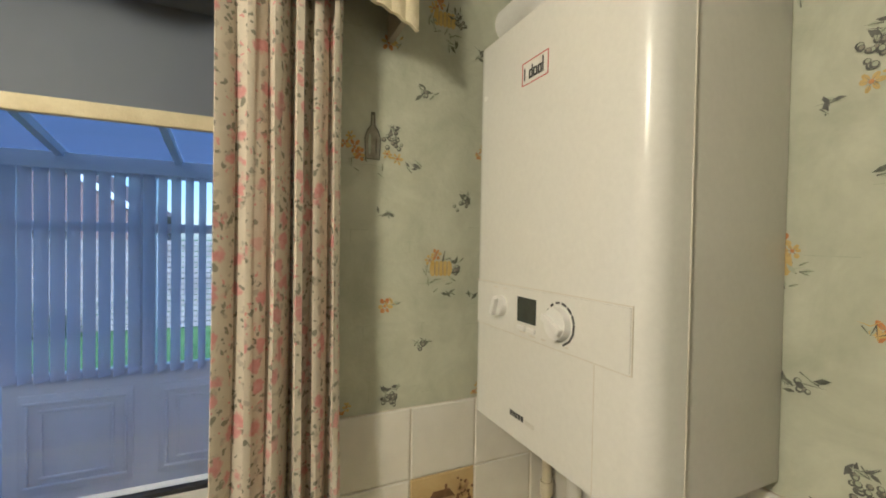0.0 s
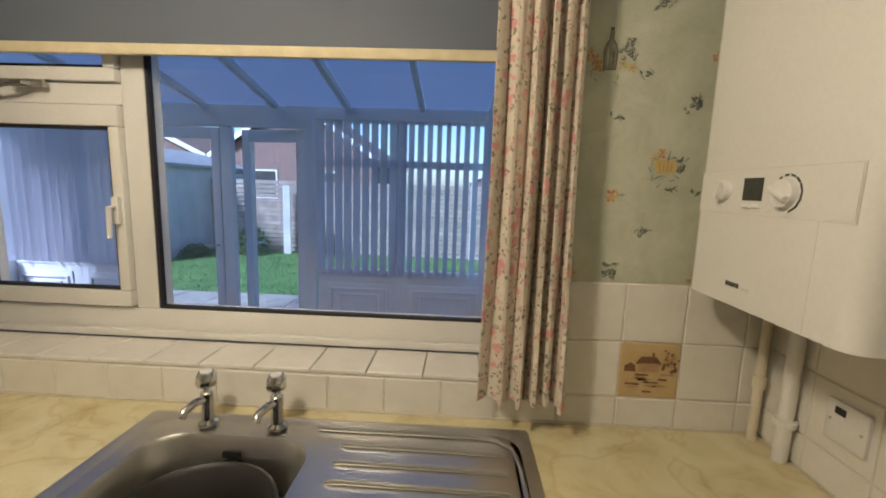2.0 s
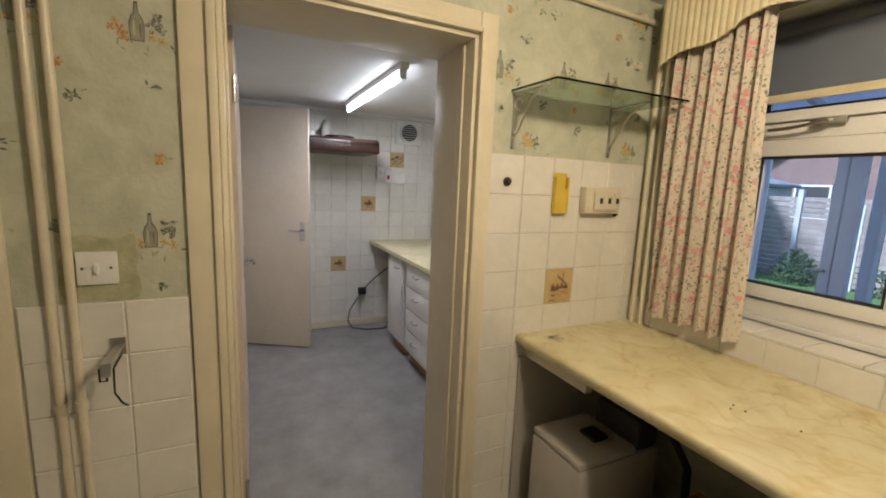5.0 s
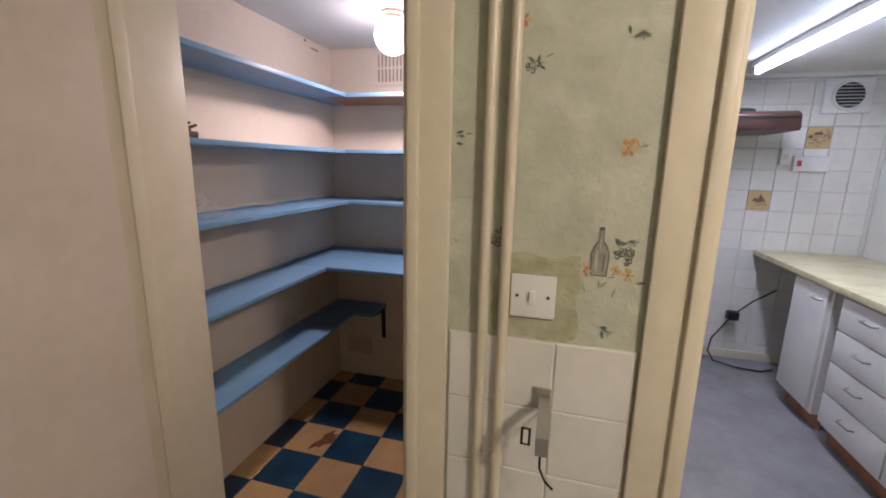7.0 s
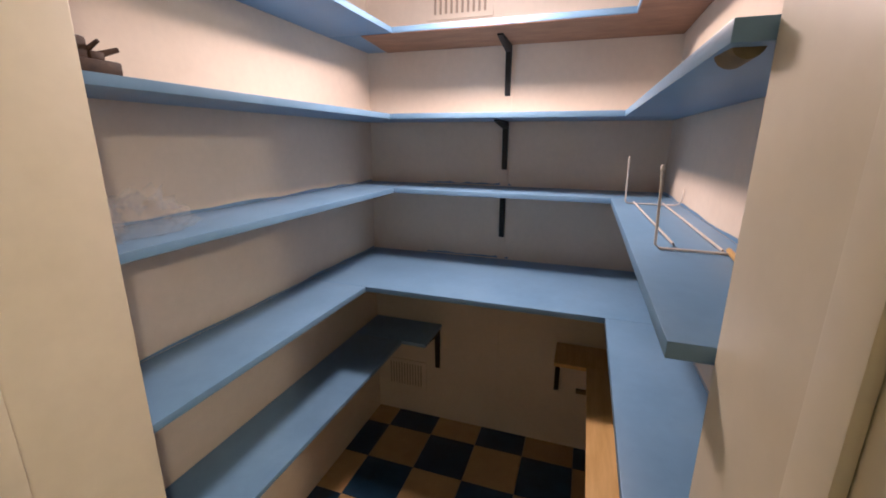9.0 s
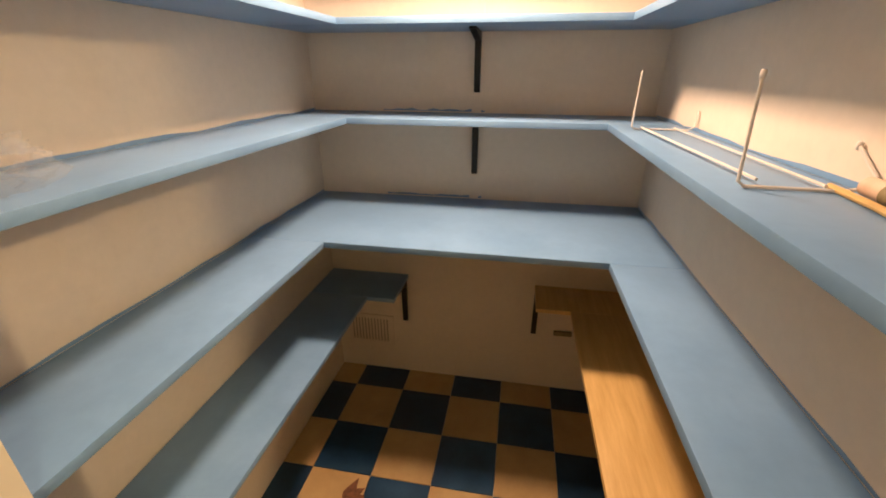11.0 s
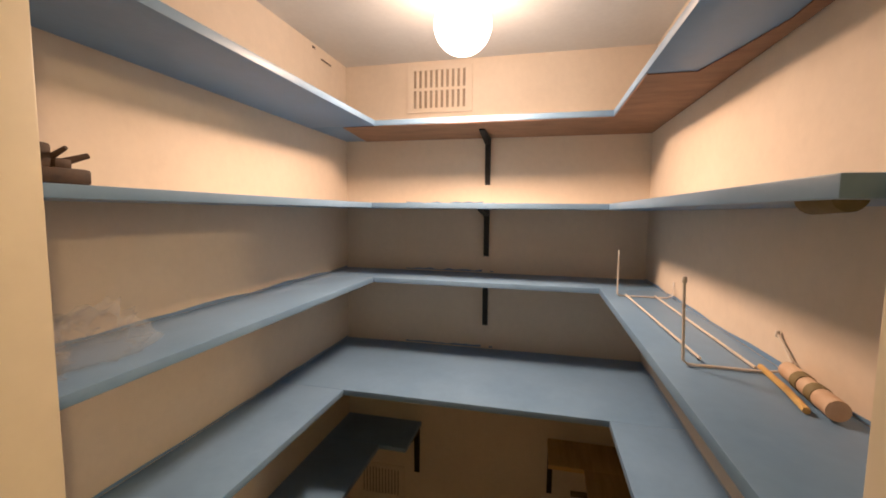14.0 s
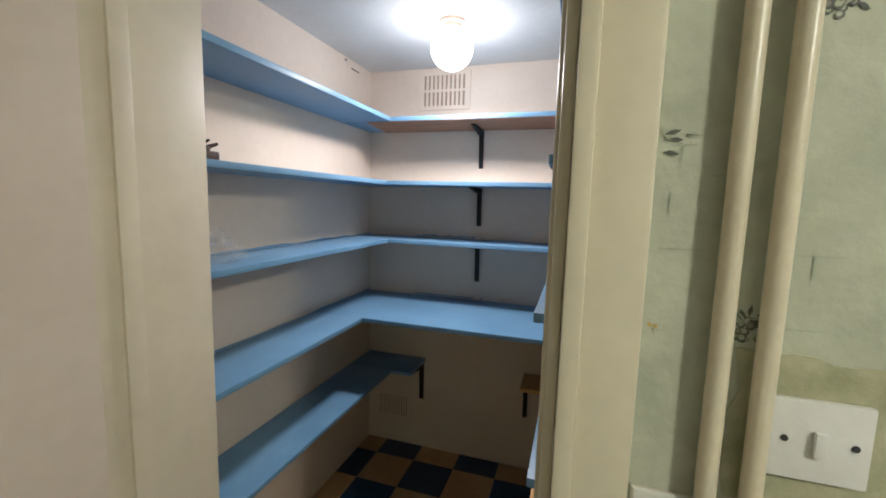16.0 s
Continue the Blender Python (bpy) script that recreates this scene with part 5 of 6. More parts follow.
def window_wall(x0, x1, mullions):
    part("panel_wall", boxes((x0, CY, CF, x1, CY + 0.05, 0.72)), CONSPVC, cons)
    edges = [x0] + mullions + [x1]
    for a, b in zip(edges, edges[1:]):
        p = part("panel", boxes((a + 0.07, CY - 0.012, 0.05, b - 0.07, CY - 0.001, 0.66), bevel=0.004), CONSPVC, cons)
        for inset, deep in ((0.10, 0.030), (0.17, 0.026)):
            x2, x3, z2, z3, w = a + inset, b - inset, 0.02 + inset * 0.7, 0.69 - inset * 0.7, 0.022
            part("moulding", boxes((x2, CY - deep, z2, x3, CY - 0.0125, z2 + w), (x2, CY - deep, z3 - w, x3, CY - 0.0125, z3), (x2, CY - deep, z2 + w, x2 + w, CY - 0.0125, z3 - w), (x3 - w, CY - deep, z2 + w, x3, CY - 0.0125, z3 - w), bevel=0.008), CONSPVC, p)
        g = part("pane", boxes((a + 0.04, CY + 0.022, 0.78, b - 0.04, CY + 0.026, 2.02)), GLASS, cons)
        g.visible_shadow = False
    part("rail", boxes((x0, CY - 0.01, 0.72, x1, CY + 0.06, 0.78), (x0, CY - 0.01, 2.02, x1, CY + 0.06, 2.14), (x0, CY, 1.66, x1, CY + 0.05, 1.72), bevel=0.006), CONSPVC, cons)
    for a in edges:
        part("post", boxes((a - 0.045, CY - 0.006, 0.781, a + 0.045, CY + 0.055, 2.019), bevel=0.006), CONSPVC, cons)


window_wall(0.62, CR, [1.33])
window_wall(CL, -0.92, [-1.55])
part("door_head", boxes((-0.92, CY - 0.005, 1.96, 0.62, CY + 0.055, 2.14), bevel=0.006), CONSPVC, cons)
for x in (-0.88, -0.165, 0.55):
    part("door_post", boxes((x - 0.05, CY - 0.005, CF, x + 0.05, CY + 0.055, 1.959), bevel=0.006), CONSPVC, cons)


def glazed_leaf(hinge, angle, label):
    d = thing("patio_door", label, "door", (*hinge, CF), group="patio doors")
    m = Matrix.Translation((*hinge, 0)) @ Matrix.Rotation(radians(angle), 4, "Z")
    part("leaf_frame", boxes((0, -0.03, CF + 0.02, 0.07, 0.03, 1.95), (0.54, -0.03, CF + 0.02, 0.61, 0.03, 1.95), (0.07, -0.03, CF + 0.02, 0.54, 0.03, CF + 0.16), (0.07, -0.03, 1.86, 0.54, 0.03, 1.95), bevel=0.005, m=m), CONSPVC, d)
    g = part("pane", boxes((0.07, -0.003, CF + 0.16, 0.54, 0.003, 1.86), m=m), GLASS, d)
    g.visible_shadow = False
    bm = lever("lever", (0.575, -0.03, 0.95), (-1, 0, 0), (0, -1, 0))
    bmesh.ops.transform(bm, matrix=m, verts=bm.verts)
    part("lever", bm, STEEL, d)


glazed_leaf((-0.83, CY + 0.02), 0, "white glazed patio door, closed")
glazed_leaf((0.50, CY + 0.06), 168, "white glazed patio door, slightly open")
for x, name in ((CR, "wall_conservatory_east"), (CL, "wall_conservatory_west")):
    setting(name, boxes((x, 0.36, CF, x + 0.06, CY + 0.06, 0.75), (x, 0.36, 2.05, x + 0.06, CY + 0.06, 2.16), (x, 0.36, 0.75, x + 0.06, 0.44, 2.05), (x, 1.38, 0.75, x + 0.06, 1.46, 2.05)), CONSPVC, "white plastic conservatory side wall")
roof = thing("conservatory_roof", "sloping polycarbonate roof on white rafters", "roof", (0, 1.4, 2.2), kind="structure")
RZ0, RZ1 = 2.62, 2.15
for k in range(8):
    x = CL + k * (CR - CL) / 7
    part("rafter", prism([(0.36, RZ0 - 0.06), (CY + 0.06, RZ1 - 0.05), (CY + 0.06, RZ1), (0.36, RZ0)], "x", x - 0.02, x + 0.02), CONSPVC, roof)
    if k < 7:
        part("sheet", prism([(0.36, RZ0 - 0.005), (CY + 0.15, RZ1 - 0.02), (CY + 0.15, RZ1 - 0.005), (0.36, RZ0 + 0.01)], "x", x + 0.021, x + (CR - CL) / 7 - 0.021), ROOFSHEET, roof)


def vertical_blind(name, a, b, step, top, bottom, label):
    """A head rail with hanging slats between two plan points."""
    a, b = Vector((*a, 0)), Vector((*b, 0))
    v = thing(name, label, "blind", (a.x, a.y, bottom), group="vertical blinds")
    d = (b - a).normalized()
    n = int((b - a).length / step)
    m = Matrix.Translation(a) @ Matrix.Rotation(math.atan2(d.y, d.x), 4, "Z")
    part("head_rail", boxes((0, -0.02, top, (b - a).length, 0.02, top + 0.035), m=m), CONSPVC, v)
    rnd = random.Random(n)
    for k in range(n):
        s = m @ Matrix.Translation(((k + 0.5) * step, 0, 0)) @ Matrix.Rotation(radians(60 + rnd.uniform(-8, 8)), 4, "Z")
        part("slat", boxes((-0.042, -0.0006, bottom + 0.03, 0.042, 0.0006, top - 0.002), m=s), SLAT, v)
        part("weight", boxes((-0.042, -0.002, bottom, 0.042, 0.002, bottom + 0.0295), m=s), SLAT, v)


vertical_blind("vertical_blind", (0.64, CY - 0.09), (2.03, CY - 0.09), 0.075, 2.03, 0.76, "white vertical slat blind across the garden window")
vertical_blind("vertical_blind", (CL + 0.1, CY - 0.09), (-0.94, CY - 0.09), 0.075, 2.03, 0.76, "white vertical slat blind beside the patio doors")
vertical_blind("vertical_blind", (CR - 0.08, CY - 0.16), (CR - 0.08, 0.42), 0.075, 2.03, 0.76, "white vertical slat blind on the conservatory side wall")

# ---- garden ----
GZ = -0.28
bm = bmesh.new()
bmesh.ops.create_grid(bm, x_segments=2, y_segments=2, size=400, matrix=Matrix.Translation((0, 0, GZ)))
setting("ground", bm, GRASS, "short green lawn", "lawn")


def grass():
    rnd = random.Random(2)
    verts, faces = [], []
    for _ in range(9000):
        x, y = rnd.uniform(-7, 3.5), 4.6 + 6.2 * rnd.random() ** 1.4
        h, w, a = rnd.uniform(0.02, 0.07), 0.008, rnd.uniform(0, 6.28)
        dx, dy = w * math.cos(a), w * math.sin(a)
        n = len(verts)
        verts += [(x - dx, y - dy, GZ), (x + dx, y + dy, GZ), (x + rnd.uniform(-0.02, 0.02), y + rnd.uniform(-0.02, 0.02), GZ + h)]
        faces.append((n, n + 1, n + 2))
    me = bpy.data.meshes.new("grass")
    me.from_pydata(verts, [], faces)
    me.materials.append(GRASS)
    tagged(new("grass", me), "green grass blades of the lawn", "grass", kind="stuff")


grass()


def panel_fence(name, x0, y0, x1, y1, height, label):
    a, b = Vector((x0, y0, GZ)), Vector((x1, y1, GZ))
    d = (b - a).normalized()
    L = (b - a).length
    m = Matrix.Translation(a) @ Matrix.Rotation(math.atan2(d.y, d.x), 4, "Z")
    f = thing(name, label, "fence", a)
    n = max(1, round(L / 1.85))
    for k in range(n + 1):
        part("post", boxes((k * L / n - 0.05, -0.05, 0, k * L / n + 0.05, 0.05, height + 0.06), m=m), CONCRETE, f)
    rows = int(height / 0.115)
    for k in range(n):
        for j in range(rows):
            part("board", boxes((k * L / n + 0.051, -0.03 + 0.012 * (j % 2), 0.02 + j * 0.115, (k + 1) * L / n - 0.051, -0.015 + 0.012 * (j % 2), 0.02 + j * 0.115 + 0.098), m=m), FENCE, f)


panel_fence("fence", -5.6, 9.7, 6.0, 9.2, 1.95, "weathered brown horizontal board fence")
thing("leaning_panel", "pale board leaning on the fence", "board", (-2.55, 9.3, GZ), bm=boxes((-2.62, 9.25, GZ, -2.44, 9.29, 1.45), m=None), material=CONCRETE)
garage = thing("garage", "pale rendered garage with a shallow grey roof", "garage", (-5.9, 8.5, GZ))
part("wall", boxes((-7.8, 7.2, GZ, -4.7, 11.4, 1.80)), CONCRETE, garage)
part("roof", prism([(-7.95, 1.80), (-4.55, 1.80), (-4.55, 1.87), (-6.25, 2.32), (-7.95, 1.87)], "y", 7.05, 11.5), FELT, garage)


def house(x0, x1, y0, y1, eave, ridge, label):
    h = thing("house", label, "house", ((x0 + x1) / 2, y0, GZ))
    xm = (x0 + x1) / 2
    part("wall", prism([(x0, GZ), (x1, GZ), (x1, eave), (xm, ridge - 0.1), (x0, eave)], "y", y0, y1), BRICKRED, h)
    part("roof", prism([(x0 - 0.3, eave - 0.12), (xm, ridge), (x1 + 0.3, eave - 0.12), (x1 + 0.3, eave + 0.02), (xm, ridge + 0.16), (x0 - 0.3, eave + 0.02)], "y", y0 - 0.25, y1 + 0.25), ROOFTILE, h)
    part("bargeboard", prism([(x0 - 0.3, eave - 0.18), (xm, ridge - 0.06), (x1 + 0.3, eave - 0.18), (x1 + 0.3, eave + 0.03), (xm, ridge + 0.17), (x0 - 0.3, eave + 0.03)], "y", y0 - 0.29, y0 - 0.255), CONSPVC, h, "white bargeboard")
    for k in (0.3, 0.7):
        w = part("window", boxes((x0 + (x1 - x0) * k - 0.5, y0 - 0.04, 0.9, x0 + (x1 - x0) * k + 0.5, y0 - 0.005, 2.0)), CONSPVC, h)
        part("pane", boxes((x0 + (x1 - x0) * k - 0.44, y0 - 0.048, 0.96, x0 + (x1 - x0) * k + 0.44, y0 - 0.0405, 1.94)), GASKET, w)


house(-7.6, -1.6, 15.0, 23.0, 2.5, 4.6, "red-brown brick bungalow with a tiled gable roof")
house(-17.0, -9.5, 17.0, 25.0, 2.6, 4.4, "brick bungalow with a long brown tiled roof")
house(3.0, 12.0, 48.0, 58.0, 2.4, 4.2, "distant brick bungalow beyond the fence")


def bush(place, size, count, seed, label):
    rnd = random.Random(seed)
    bm = bmesh.new()
    for _ in range(count):
        d = Vector((rnd.gauss(0, 1), rnd.gauss(0, 1), abs(rnd.gauss(0, 1)))).normalized() * rnd.random() ** 0.4
        p = Vector(place) + Vector((d.x * size[0], d.y * size[1], d.z * size[2]))
        u = Vector((rnd.uniform(-1, 1), rnd.uniform(-1, 1), rnd.uniform(-1, 1))).normalized()
        w = u.orthogonal().normalized()
        s = rnd.uniform(0.025, 0.05)
        bm.faces.new([bm.verts.new(p + q) for q in (-u * s, w * s * 0.5, u * s, -w * s * 0.5)])
    thing("bush", label, "bush", place, bm=bm, material=LEAF)


bush((-3.3, 9.0, GZ), (0.45, 0.4, 0.75), 900, 1, "low dark green bush by the fence")
bush((-4.40, 8.4, GZ), (0.28, 0.5, 0.30), 500, 4, "straggly weeds along the garage wall")
bush((-1.6, 9.1, GZ), (0.6, 0.3, 0.7), 800, 6, "dark green shrub before the fence")

# ---- wallpaper print ----


def print_on(wall, spot, u0, u1, v0, v1, du, dv, keep, name="wallpaper_print"):
    """Printed still-life motifs in a half-drop repeat; spot(u, v) gives the place on the wall."""
    names = list(PRINT)
    count = [0]
    bm = bmesh.new()

    def poly(points, colour):
        pts = [p for p in points]
        count[0] += 1
        if all(u0 <= u <= u1 and v0 <= v <= v1 for u, v in pts) and keep(*pts[0]):
            f = bm.faces.new([bm.verts.new(spot(u, v, 0.0008 + 0.000008 * (count[0] % 150))) for u, v in pts])
            f.material_index = names.index(colour)

    def oval(u, v, a, b, turn, colour, n=9):
        c, s = math.cos(turn), math.sin(turn)
        poly([(u + a * math.cos(t) * c - b * math.sin(t) * s, v + a * math.cos(t) * s + b * math.sin(t) * c) for t in (k * math.tau / n for k in range(n))], colour)

    def stroke(u, v, length, turn, colour, wide=0.0009):
        c, s = math.cos(turn), math.sin(turn)
        poly([(u - s * wide, v + c * wide), (u + s * wide, v - c * wide), (u + length * c, v + length * s)], colour)

    rnd = random.Random(9)

    def leaves(u, v, n, r, colour="leaf"):
        """A sprig: a bent stem with pointed leaves, each drawn as a pale fill with a darker rib and edge."""
        for k in range(n):
            t = rnd.uniform(0, 6.28)
            q = rnd.uniform(0.2, 1) * r
            a, b = u + q * math.cos(t), v + q * 0.6 * math.sin(t)
            size, turn = rnd.uniform(0.006, 0.011), rnd.uniform(0, 6.28)
            c, s = math.cos(turn), math.sin(turn)
            shape = [(-1, 0), (-0.4, 0.34), (0.2, 0.30), (0.55, 0.12), (1, 0), (0.45, -0.24), (0, -0.38), (-0.55, -0.22)]
            poly([(a + size * (x * c - y * s), b + size * (x * s + y * c)) for x, y in shape], colour if k % 3 else "pale")
            stroke(a - size * c, b - size * s, size * 2.1, turn, "grey" if colour != "pale" else "leaf")
        stroke(u, v, r * 0.9, rnd.uniform(2.4, 3.8), colour, 0.0007)
        stroke(u, v, r * 0.8, rnd.uniform(-0.6, 0.6), colour, 0.0007)

    def grapes(u, v, n, r):
        """A bunch of ringed berries with pale middles."""
        for k in range(n * 2):
            a, b = u + rnd.gauss(0, 0.5) * r, v + rnd.gauss(0, 0.42) * r
            q = rnd.uniform(0.0036, 0.0052)
            oval(a, b, q, q, 0, "grey", 9)
            oval(a - q * 0.15, b + q * 0.2, q * 0.62, q * 0.62, 0, "pale" if k % 3 else "bottle", 8)

    def flower(u, v, r, colour):
        r *= 1.2
        for k in range(6):
            t = k * 1.047 + rnd.uniform(-0.2, 0.2)
            q = r * rnd.uniform(0.5, 0.75)
            oval(u + q * math.cos(t), v + q * math.sin(t), r * rnd.uniform(0.30, 0.46), r * rnd.uniform(0.18, 0.30), t, colour if k % 3 else "yellow", 8)
            stroke(u, v, r * 0.95, t, "bottle", 0.0006)
        oval(u, v, r * 0.22, r * 0.22, 0, "orange", 8)

    def bottle(u, v):
        poly([(u - 0.015, v - 0.042), (u + 0.015, v - 0.042), (u + 0.017, v), (u + 0.012, v + 0.016), (u + 0.005, v + 0.026), (u + 0.0042, v + 0.052), (u - 0.0042, v + 0.052), (u - 0.005, v + 0.026), (u - 0.012, v + 0.016), (u - 0.017, v)], "grey")
        poly([(u - 0.013, v - 0.040), (u + 0.013, v - 0.040), (u + 0.015, v), (u + 0.010, v + 0.014), (u + 0.003, v + 0.025), (u + 0.0025, v + 0.046), (u - 0.0025, v + 0.046), (u - 0.003, v + 0.025), (u - 0.010, v + 0.014), (u - 0.015, v)], "bottle")
        oval(u - 0.006, v - 0.012, 0.003, 0.022, 0, "pale"), oval(u + 0.007, v - 0.016, 0.0014, 0.018, 0, "grey")
        flower(u - 0.036, v - 0.020, 0.012, "orange"), flower(u - 0.026, v - 0.034, 0.011, "orange"), flower(u - 0.045, v + 0.000, 0.008, "yellow"), flower(u - 0.055, v - 0.016, 0.008, "orange")
        grapes(u + 0.040, v + 0.002, 10, 0.020), leaves(u + 0.044, v + 0.024, 7, 0.020, "grey"), leaves(u, v - 0.052, 8, 0.045, "pale")
        flower(u + 0.052, v - 0.036, 0.011, "yellow"), flower(u + 0.030, v - 0.028, 0.009, "yellow")

    def pumpkin(u, v):
        for k in range(5):
            oval(u + (k - 2) * 0.0095, v, 0.0075, 0.017, 0, "yellow", 10)
        for k in range(4):
            oval(u + (k - 1.5) * 0.0095, v, 0.0010, 0.016, 0, "bottle", 6)
        stroke(u + 0.004, v + 0.016, 0.026, 1.35, "grey", 0.0022)
        flower(u - 0.012, v + 0.030, 0.011, "orange"), flower(u - 0.026, v + 0.018, 0.010, "yellow"), leaves(u + 0.026, v + 0.016, 7, 0.022), grapes(u + 0.036, v - 0.004, 7, 0.014)
        leaves(u, v - 0.028, 7, 0.034, "pale"), leaves(u - 0.030, v - 0.006, 5, 0.016, "pale")

    def masonry(u, v):
        """Faint joint lines of a stone wall behind the motifs."""
        for k in range(16):
            a, b, w = u + rnd.uniform(0, 0.53), v - rnd.uniform(0, 0.53), rnd.uniform(0.02, 0.06)
            poly([(a, b), (a + w, b + 0.0006), (a + w, b + 0.0014), (a, b + 0.0010)], "pale")
            if k % 2:
                poly([(a + w * 0.4, b), (a + w * 0.4 + 0.0014, b), (a + w * 0.4 + 0.0012, b - 0.025), (a + w * 0.4, b - 0.022)], "pale")

    cols = range(int((u0 - du) / 0.53) - 1, int((u1 - du) / 0.53) + 2)
    for i in cols:
        for j in range(int((v0 - dv) / 0.53) - 1, int((v1 - dv) / 0.53) + 3):
            u, v = du + i * 0.53, dv + j * 0.53
            masonry(u, v), bottle(u, v), pumpkin(u + 0.153, v - 0.26)
            leaves(u + 0.11, v + 0.11, 7, 0.03, "leaf"), grapes(u + 0.11, v + 0.105, 3, 0.012)
            grapes(u + 0.20, v - 0.115, 7, 0.018), leaves(u + 0.21, v - 0.10, 5, 0.022)
            leaves(u + 0.025, v - 0.15, 5, 0.02, "leaf"), leaves(u + 0.09, v - 0.05, 5, 0.022, "grey")
            flower(u + 0.03, v - 0.335, 0.013, "orange"), leaves(u + 0.045, v - 0.33, 4, 0.02, "yellow"), leaves(u + 0.175, v - 0.315, 5, 0.014)
            u, v = u + 0.265, v - 0.265 + 0.13
            bottle(u + 0.03, v + 0.14), grapes(u + 0.12, v - 0.06, 6, 0.016), leaves(u + 0.13, v - 0.05, 5, 0.025), leaves(u - 0.02, v - 0.18, 6, 0.03), flower(u + 0.10, v + 0.02, 0.012, "orange")
    part(name, bm, [PRINT[k] for k in names], wall)


print_on(wall_north, lambda u, v, h: (u, -h, v), 2.065, 2.635, 1.29, 2.29, 2.178, 1.835, lambda u, v: True)
print_on(wall_west, lambda u, v, h: (h, u, v), -0.825, -0.002, 1.625, 2.29, -0.80, 1.93, lambda u, v: True)
print_on(wall_west, lambda u, v, h: (h, u, v), -2.170, -1.795, 1.155, 2.29, -1.88, 1.335, lambda u, v: not (u < -1.905 and v < 1.34))
print_on(wall_west, lambda u, v, h: (h, u, v), -1.69, -0.83, 2.10, 2.29, -1.88, 1.335, lambda u, v: True)
print_on(wall_east, lambda u, v, h: (2.64 - h, u, v), -3.0, -0.01, 1.29, 2.29, -0.62, 1.87, lambda u, v: True)


# ---- tiles ----
TILES = {}


def tile_mesh(w, h, material, thick=0.0075):
    """A glazed tile lying in its own plane, w across, h up, facing +z, chamfered."""
    key = (round(w, 4), round(h, 4), material.name, thick)
    if key not in TILES:
        me = bpy.data.meshes.new("tile")
        c = 0.0022
        vs = [(-w / 2, -h / 2, 0), (w / 2, -h / 2, 0), (w / 2, h / 2, 0), (-w / 2, h / 2, 0)]
        vs += [(x, y, thick - c) for x, y, _ in vs[:4]] + [(x - math.copysign(c, x), y - math.copysign(c, y), thick) for x, y, _ in vs[:4]]
        fs = [(8, 9, 10, 11)]
        for a in (0, 4):
            fs += [(a + k, a + (k + 1) % 4, a + 4 + (k + 1) % 4, a + 4 + k) for k in range(4)]
        me.from_pydata(vs, [], fs)
        me.materials.append(material)
        TILES[key] = me
    return TILES[key]


def lay(parent, m, us, vs, material, gap=0.003, skip=lambda i, j: False, swap=None, thick=0.0075, name="tile", tip=0.4):
    """Tiles between the lines us and vs of the plane m (its x across, y up, z out of the wall)."""
    rnd = random.Random(len(us) * 31 + len(vs))
    for i, (a, b) in enumerate(zip(us, us[1:])):
        for j, (c, d) in enumerate(zip(vs, vs[1:])):
            if skip(i, j):
                continue
            mat = swap.get((i, j), material) if swap else material
            ob = new(name, tile_mesh(b - a - gap, d - c - gap, mat, thick))
            ob.parent = parent
            turn = Matrix.Rotation(radians(rnd.uniform(-tip, tip)), 4, "X") @ Matrix.Rotation(radians(rnd.uniform(-tip, tip)), 4, "Y")
            ob.matrix_local = Matrix.Translation(-BASE[parent]) @ m @ Matrix.Translation(((a + b) / 2, (c + d) / 2, 0.0)) @ turn


def steps(a, b, pitch, start):
    out = [start]
    while out[0] - pitch > a + 0.02:
        out.insert(0, out[0] - pitch)
    while out[-1] + pitch < b - 0.02:
        out.append(out[-1] + pitch)
    return [a] + out + [b]


def plane(origin, across, up):
    x, y = Vector(across), Vector(up)
    z = x.cross(y)
    m = Matrix((x, y, z)).transposed().to_4x4()
    return Matrix.Translation(origin) @ m


WEST = plane((0, 0, 0), (0, 1, 0), (0, 0, 1))
NORTH = plane((0, 0, 0), (1, 0, 0), (0, 0, 1))
EAST = plane((2.64, 0, 0), (0, -1, 0), (0, 0, 1))
vs = [0.02, 0.099, 0.251, 0.403, 0.556, 0.708, 0.860, 1.012, 1.165, 1.317, 1.469, 1.621]
us = [-0.828, -0.668, -0.518, -0.370, -0.220, -0.070, -0.009]
part("grout", boxes((0.0005, -0.828, 0.01, 0.004, -0.001, 1.620)), GROUT, wall_west)
lay(wall_west, WEST, us, vs, TILE, swap={(2, 7): PICBASE})
vs2 = [0.02, 0.087, 0.239, 0.391, 0.543, 0.695, 0.847, 0.999, 1.150]
part("grout", boxes((0.0005, -2.168, 0.01, 0.004, -1.797, 1.149)), GROUT, wall_west)
lay(wall_west, WEST, [-2.168, -2.090, -1.948, -1.800], vs2, TILE)
xs = steps(0.01, 2.631, 0.1525, 2.2665)
part("grout", boxes((0.005, -0.004, 0.88, 2.635, -0.0005, 1.003)), GROUT, wall_north)
lay(wall_north, NORTH, xs, [0.903, 0.982], TILE, skip=lambda i, j: xs[i] < 2.05)
lay(wall_north, NORTH, [x for x in xs if x < 2.07] + [2.113], [0.903, 1.003], TILE)
part("grout", boxes((2.064, -0.004, 1.0035, 2.635, -0.0005, 1.285)), GROUT, wall_north)
right = [2.066] + [x for x in xs if x > 2.10]
lay(wall_north, NORTH, right, [0.984, 1.1335, 1.286], TILE, swap={(2, 0): PICBASE})
SILL = plane((0, 0, 1.006), (1, 0, 0), (0, 1, 0))
lay(wall_north, SILL, [0.175] + [x - 0.05 for x in xs if 0.3 < x < 2.09] + [2.055], [-0.006, 0.152], TILE, thick=0.010)
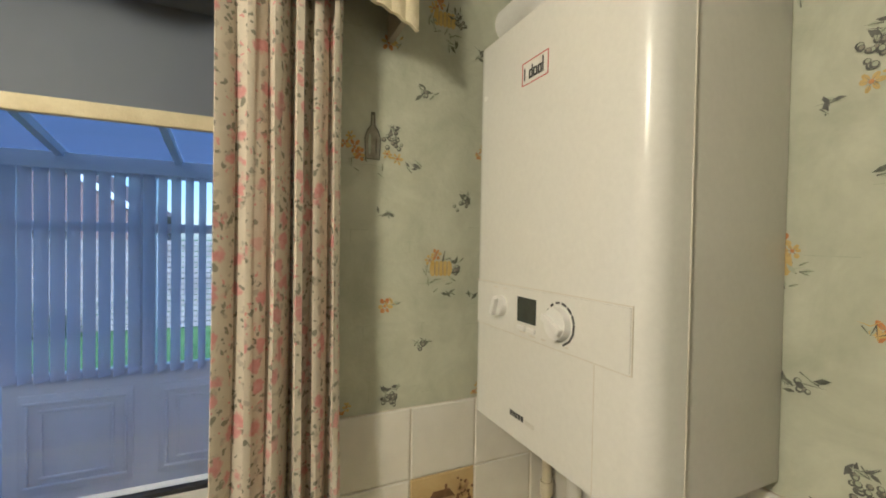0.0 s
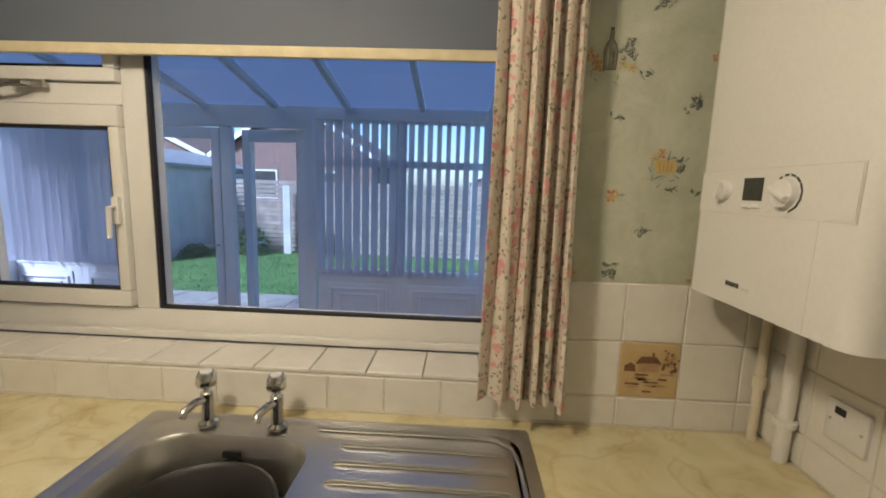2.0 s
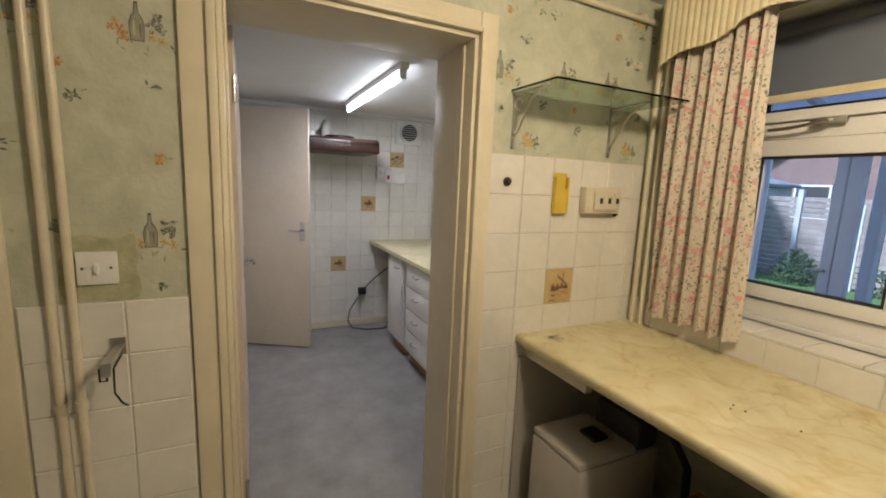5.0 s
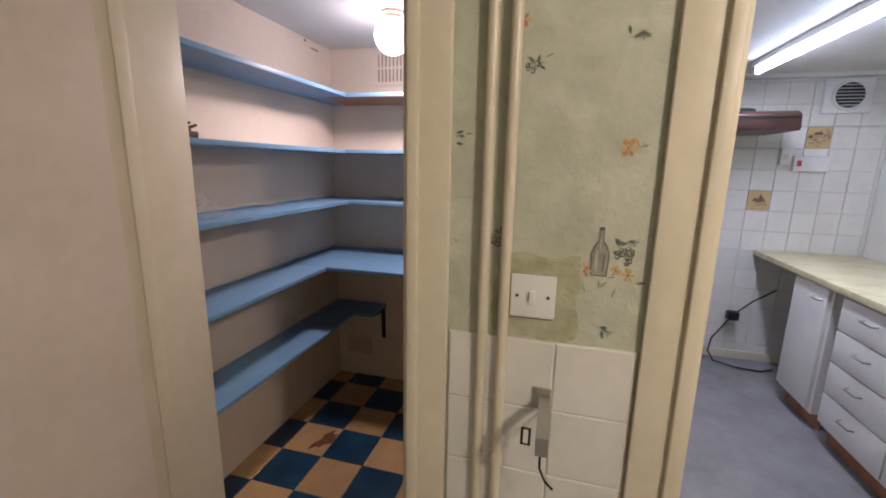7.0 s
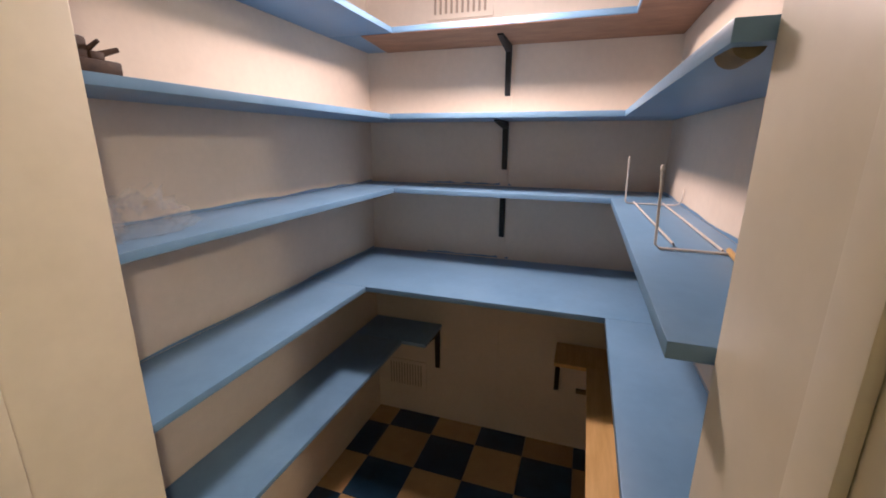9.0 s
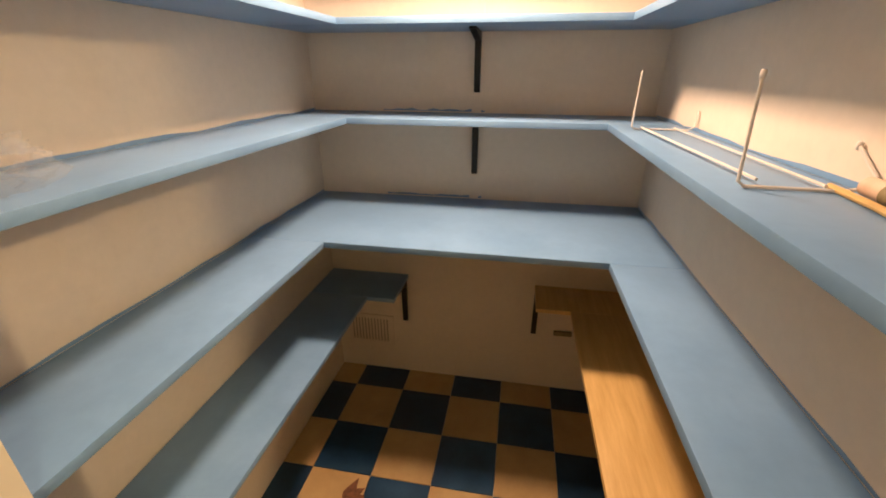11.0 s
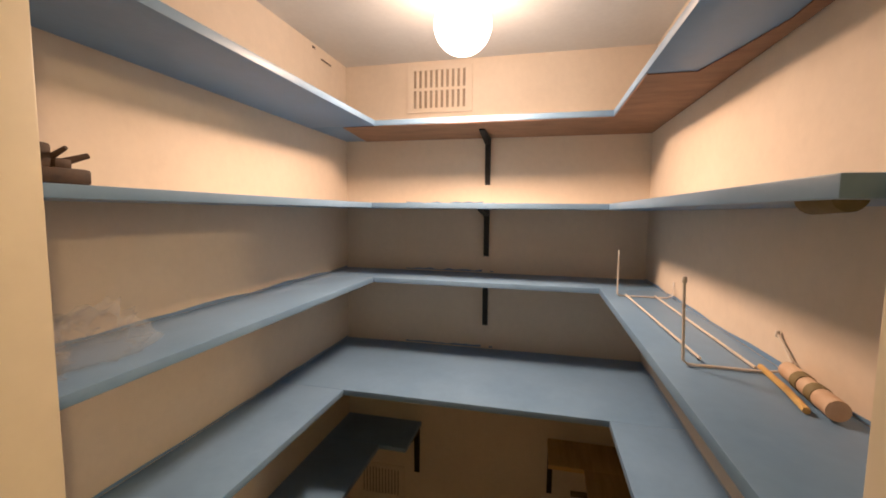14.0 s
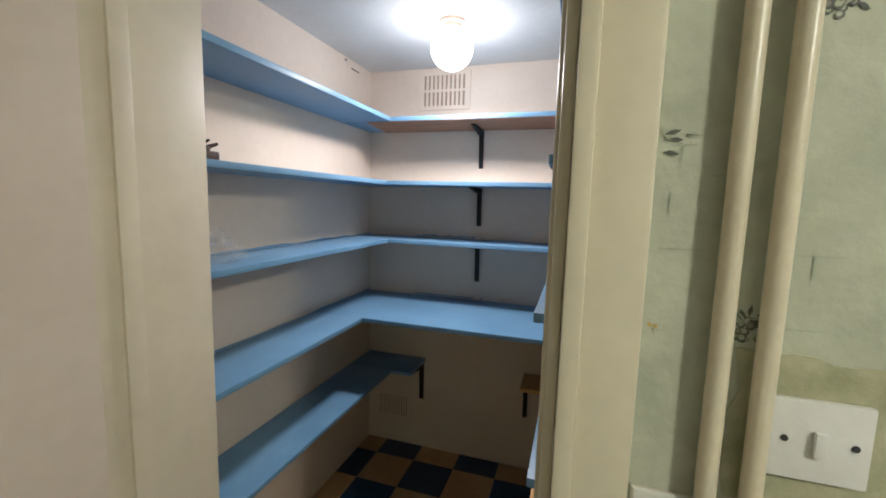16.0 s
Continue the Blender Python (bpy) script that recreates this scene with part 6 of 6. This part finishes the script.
part("grout", boxes((2.636, -1.60, 0.88, 2.6395, -0.006, 1.285)), GROUT, wall_east)
lay(wall_east, EAST, steps(0.01, 1.60, 0.1525, 0.145), [0.903, 0.982, 1.1335, 1.286], TILE)
KW = plane((-2.84, 0, 0), (0, 1, 0), (0, 0, 1))
ku = [-1.945] + [-0.5805 + 0.1505 * k for k in range(-9, 6)] + [0.198]
kv = [0.012, 0.130] + [0.130 + 0.1525 * k for k in range(1, 14)] + [2.138]
lay(kitchen_west, KW, ku, kv, TILE, swap={(10, 8): PICBASE, (8, 4): PICBASE, (12, 11): PICBASE})

# picture tile prints: a sepia cottage, boat or mill drawn in flat shapes


def scene_print(parent, m, kind):
    bm = bmesh.new()

    def poly(points, k):
        f = bm.faces.new([bm.verts.new(m @ Vector((x * 0.146, y * 0.146, 0.0088 + 0.0003 * k))) for x, y in points])
        f.material_index = k % 2

    rnd = random.Random(kind)
    for k in range(14):
        x, y, w = rnd.uniform(-0.42, 0.25), rnd.uniform(-0.44, -0.08), rnd.uniform(0.08, 0.30)
        poly([(x, y), (min(x + w, 0.46), y + rnd.uniform(-0.02, 0.02)), (min(x + w * 0.9, 0.46), y + 0.03), (x + 0.02, y + 0.035)], k % 2)
    if kind == 0:
        poly([(-0.20, -0.02), (0.16, -0.02), (0.16, 0.14), (-0.20, 0.14)], 1)
        poly([(-0.26, 0.12), (0.20, 0.12), (0.10, 0.26), (-0.16, 0.26)], 0)
        poly([(0.02, 0.22), (0.06, 0.22), (0.06, 0.34), (0.02, 0.34)], 2)
        for k in range(26):
            a, b, r = 0.34 + rnd.gauss(0, 0.055), 0.18 + rnd.gauss(0, 0.10), rnd.uniform(0.02, 0.045)
            poly([(a + r * math.cos(t), b + r * math.sin(t)) for t in (0, 1.2, 2.5, 3.7, 5)], 2 if k % 3 else 3)
        poly([(-0.44, -0.02), (-0.24, -0.02), (-0.26, 0.10), (-0.34, 0.15), (-0.44, 0.08)], 0)
    elif kind == 1:
        poly([(-0.32, -0.08), (0.36, -0.08), (0.28, 0.04), (-0.26, 0.02)], 0)
        poly([(0.10, 0.02), (0.13, 0.02), (0.15, 0.40), (0.12, 0.40)], 2)
        poly([(-0.10, 0.30), (-0.08, 0.34), (0.24, 0.10), (0.22, 0.06)], 2)
        for k in range(9):
            a = -0.34 + 0.08 * k
            poly([(a, 0.0), (a + 0.06, 0.0), (a + 0.05, 0.09), (a + 0.01, 0.08)], 2 if k % 2 else 3)
    else:
        poly([(-0.30, -0.05), (0.30, -0.05), (0.22, 0.12), (-0.25, 0.10)], 0)
        poly([(-0.05, 0.10), (0.16, 0.10), (0.06, 0.36)], 2)
    part("printed_scene", bm, [SEPIA, SEPIALIGHT], parent)


scene_print(wall_north, NORTH @ Matrix.Translation((2.343, 1.0588, 0)), 0)
scene_print(wall_west, WEST @ Matrix.Translation((-0.444, 1.0885, 0)), 1)
for i, j, kind in ((10, 8, 2), (8, 4, 2), (12, 11, 0)):
    scene_print(kitchen_west, KW @ Matrix.Translation(((ku[i] + ku[i + 1]) / 2, (kv[j] + kv[j + 1]) / 2, 0)), kind)

# pantry floor tiles
FLOORP = plane((0, 0, -0.006), (0, 1, 0), (-1, 0, 0))
fy = [-3.41] + [-3.283 + 0.2335 * k for k in range(6)] + [-2.11]
fx = [0.264, 0.375, 0.611, 0.847, 1.083, 1.319, 1.555, 1.70]
lay(floor_pantry, FLOORP, fy, fx, TILETAN, gap=0.0012, thick=0.006, tip=0.15, swap={(i, j): TILEDARK for i in range(8) for j in range(8) if (i + j) % 2 == 1})
rnd = random.Random(4)
out = []
for k in range(26):
    t = k / 26 * math.tau
    r = 0.085 * (0.5 + 0.7 * rnd.random())
    out.append((-0.965 + r * 1.15 * math.cos(t), -3.095 - 0.35 * r * math.cos(t) + r * 0.5 * math.sin(t)))
part("torn_patch", prism(out, "z", 0.0004, 0.0016), RUST, floor_pantry, "rust-brown torn patch")

# patio slabs, laid in a grid outside the conservatory
patio = setting("patio", boxes((-6.0, CY + 0.16, GZ, 3.4, 5.2, GZ + 0.03)), GROUT, "worn grey patio of square slabs", "pavement")
PAT = plane((0, 0, GZ + 0.03), (1, 0, 0), (0, 1, 0))
lay(patio, PAT, [-6.0 + 0.6 * k for k in range(16)], [2.65 + 0.51 * k for k in range(6)], PAVING, gap=0.012, thick=0.02, tip=0.3, name="slab")
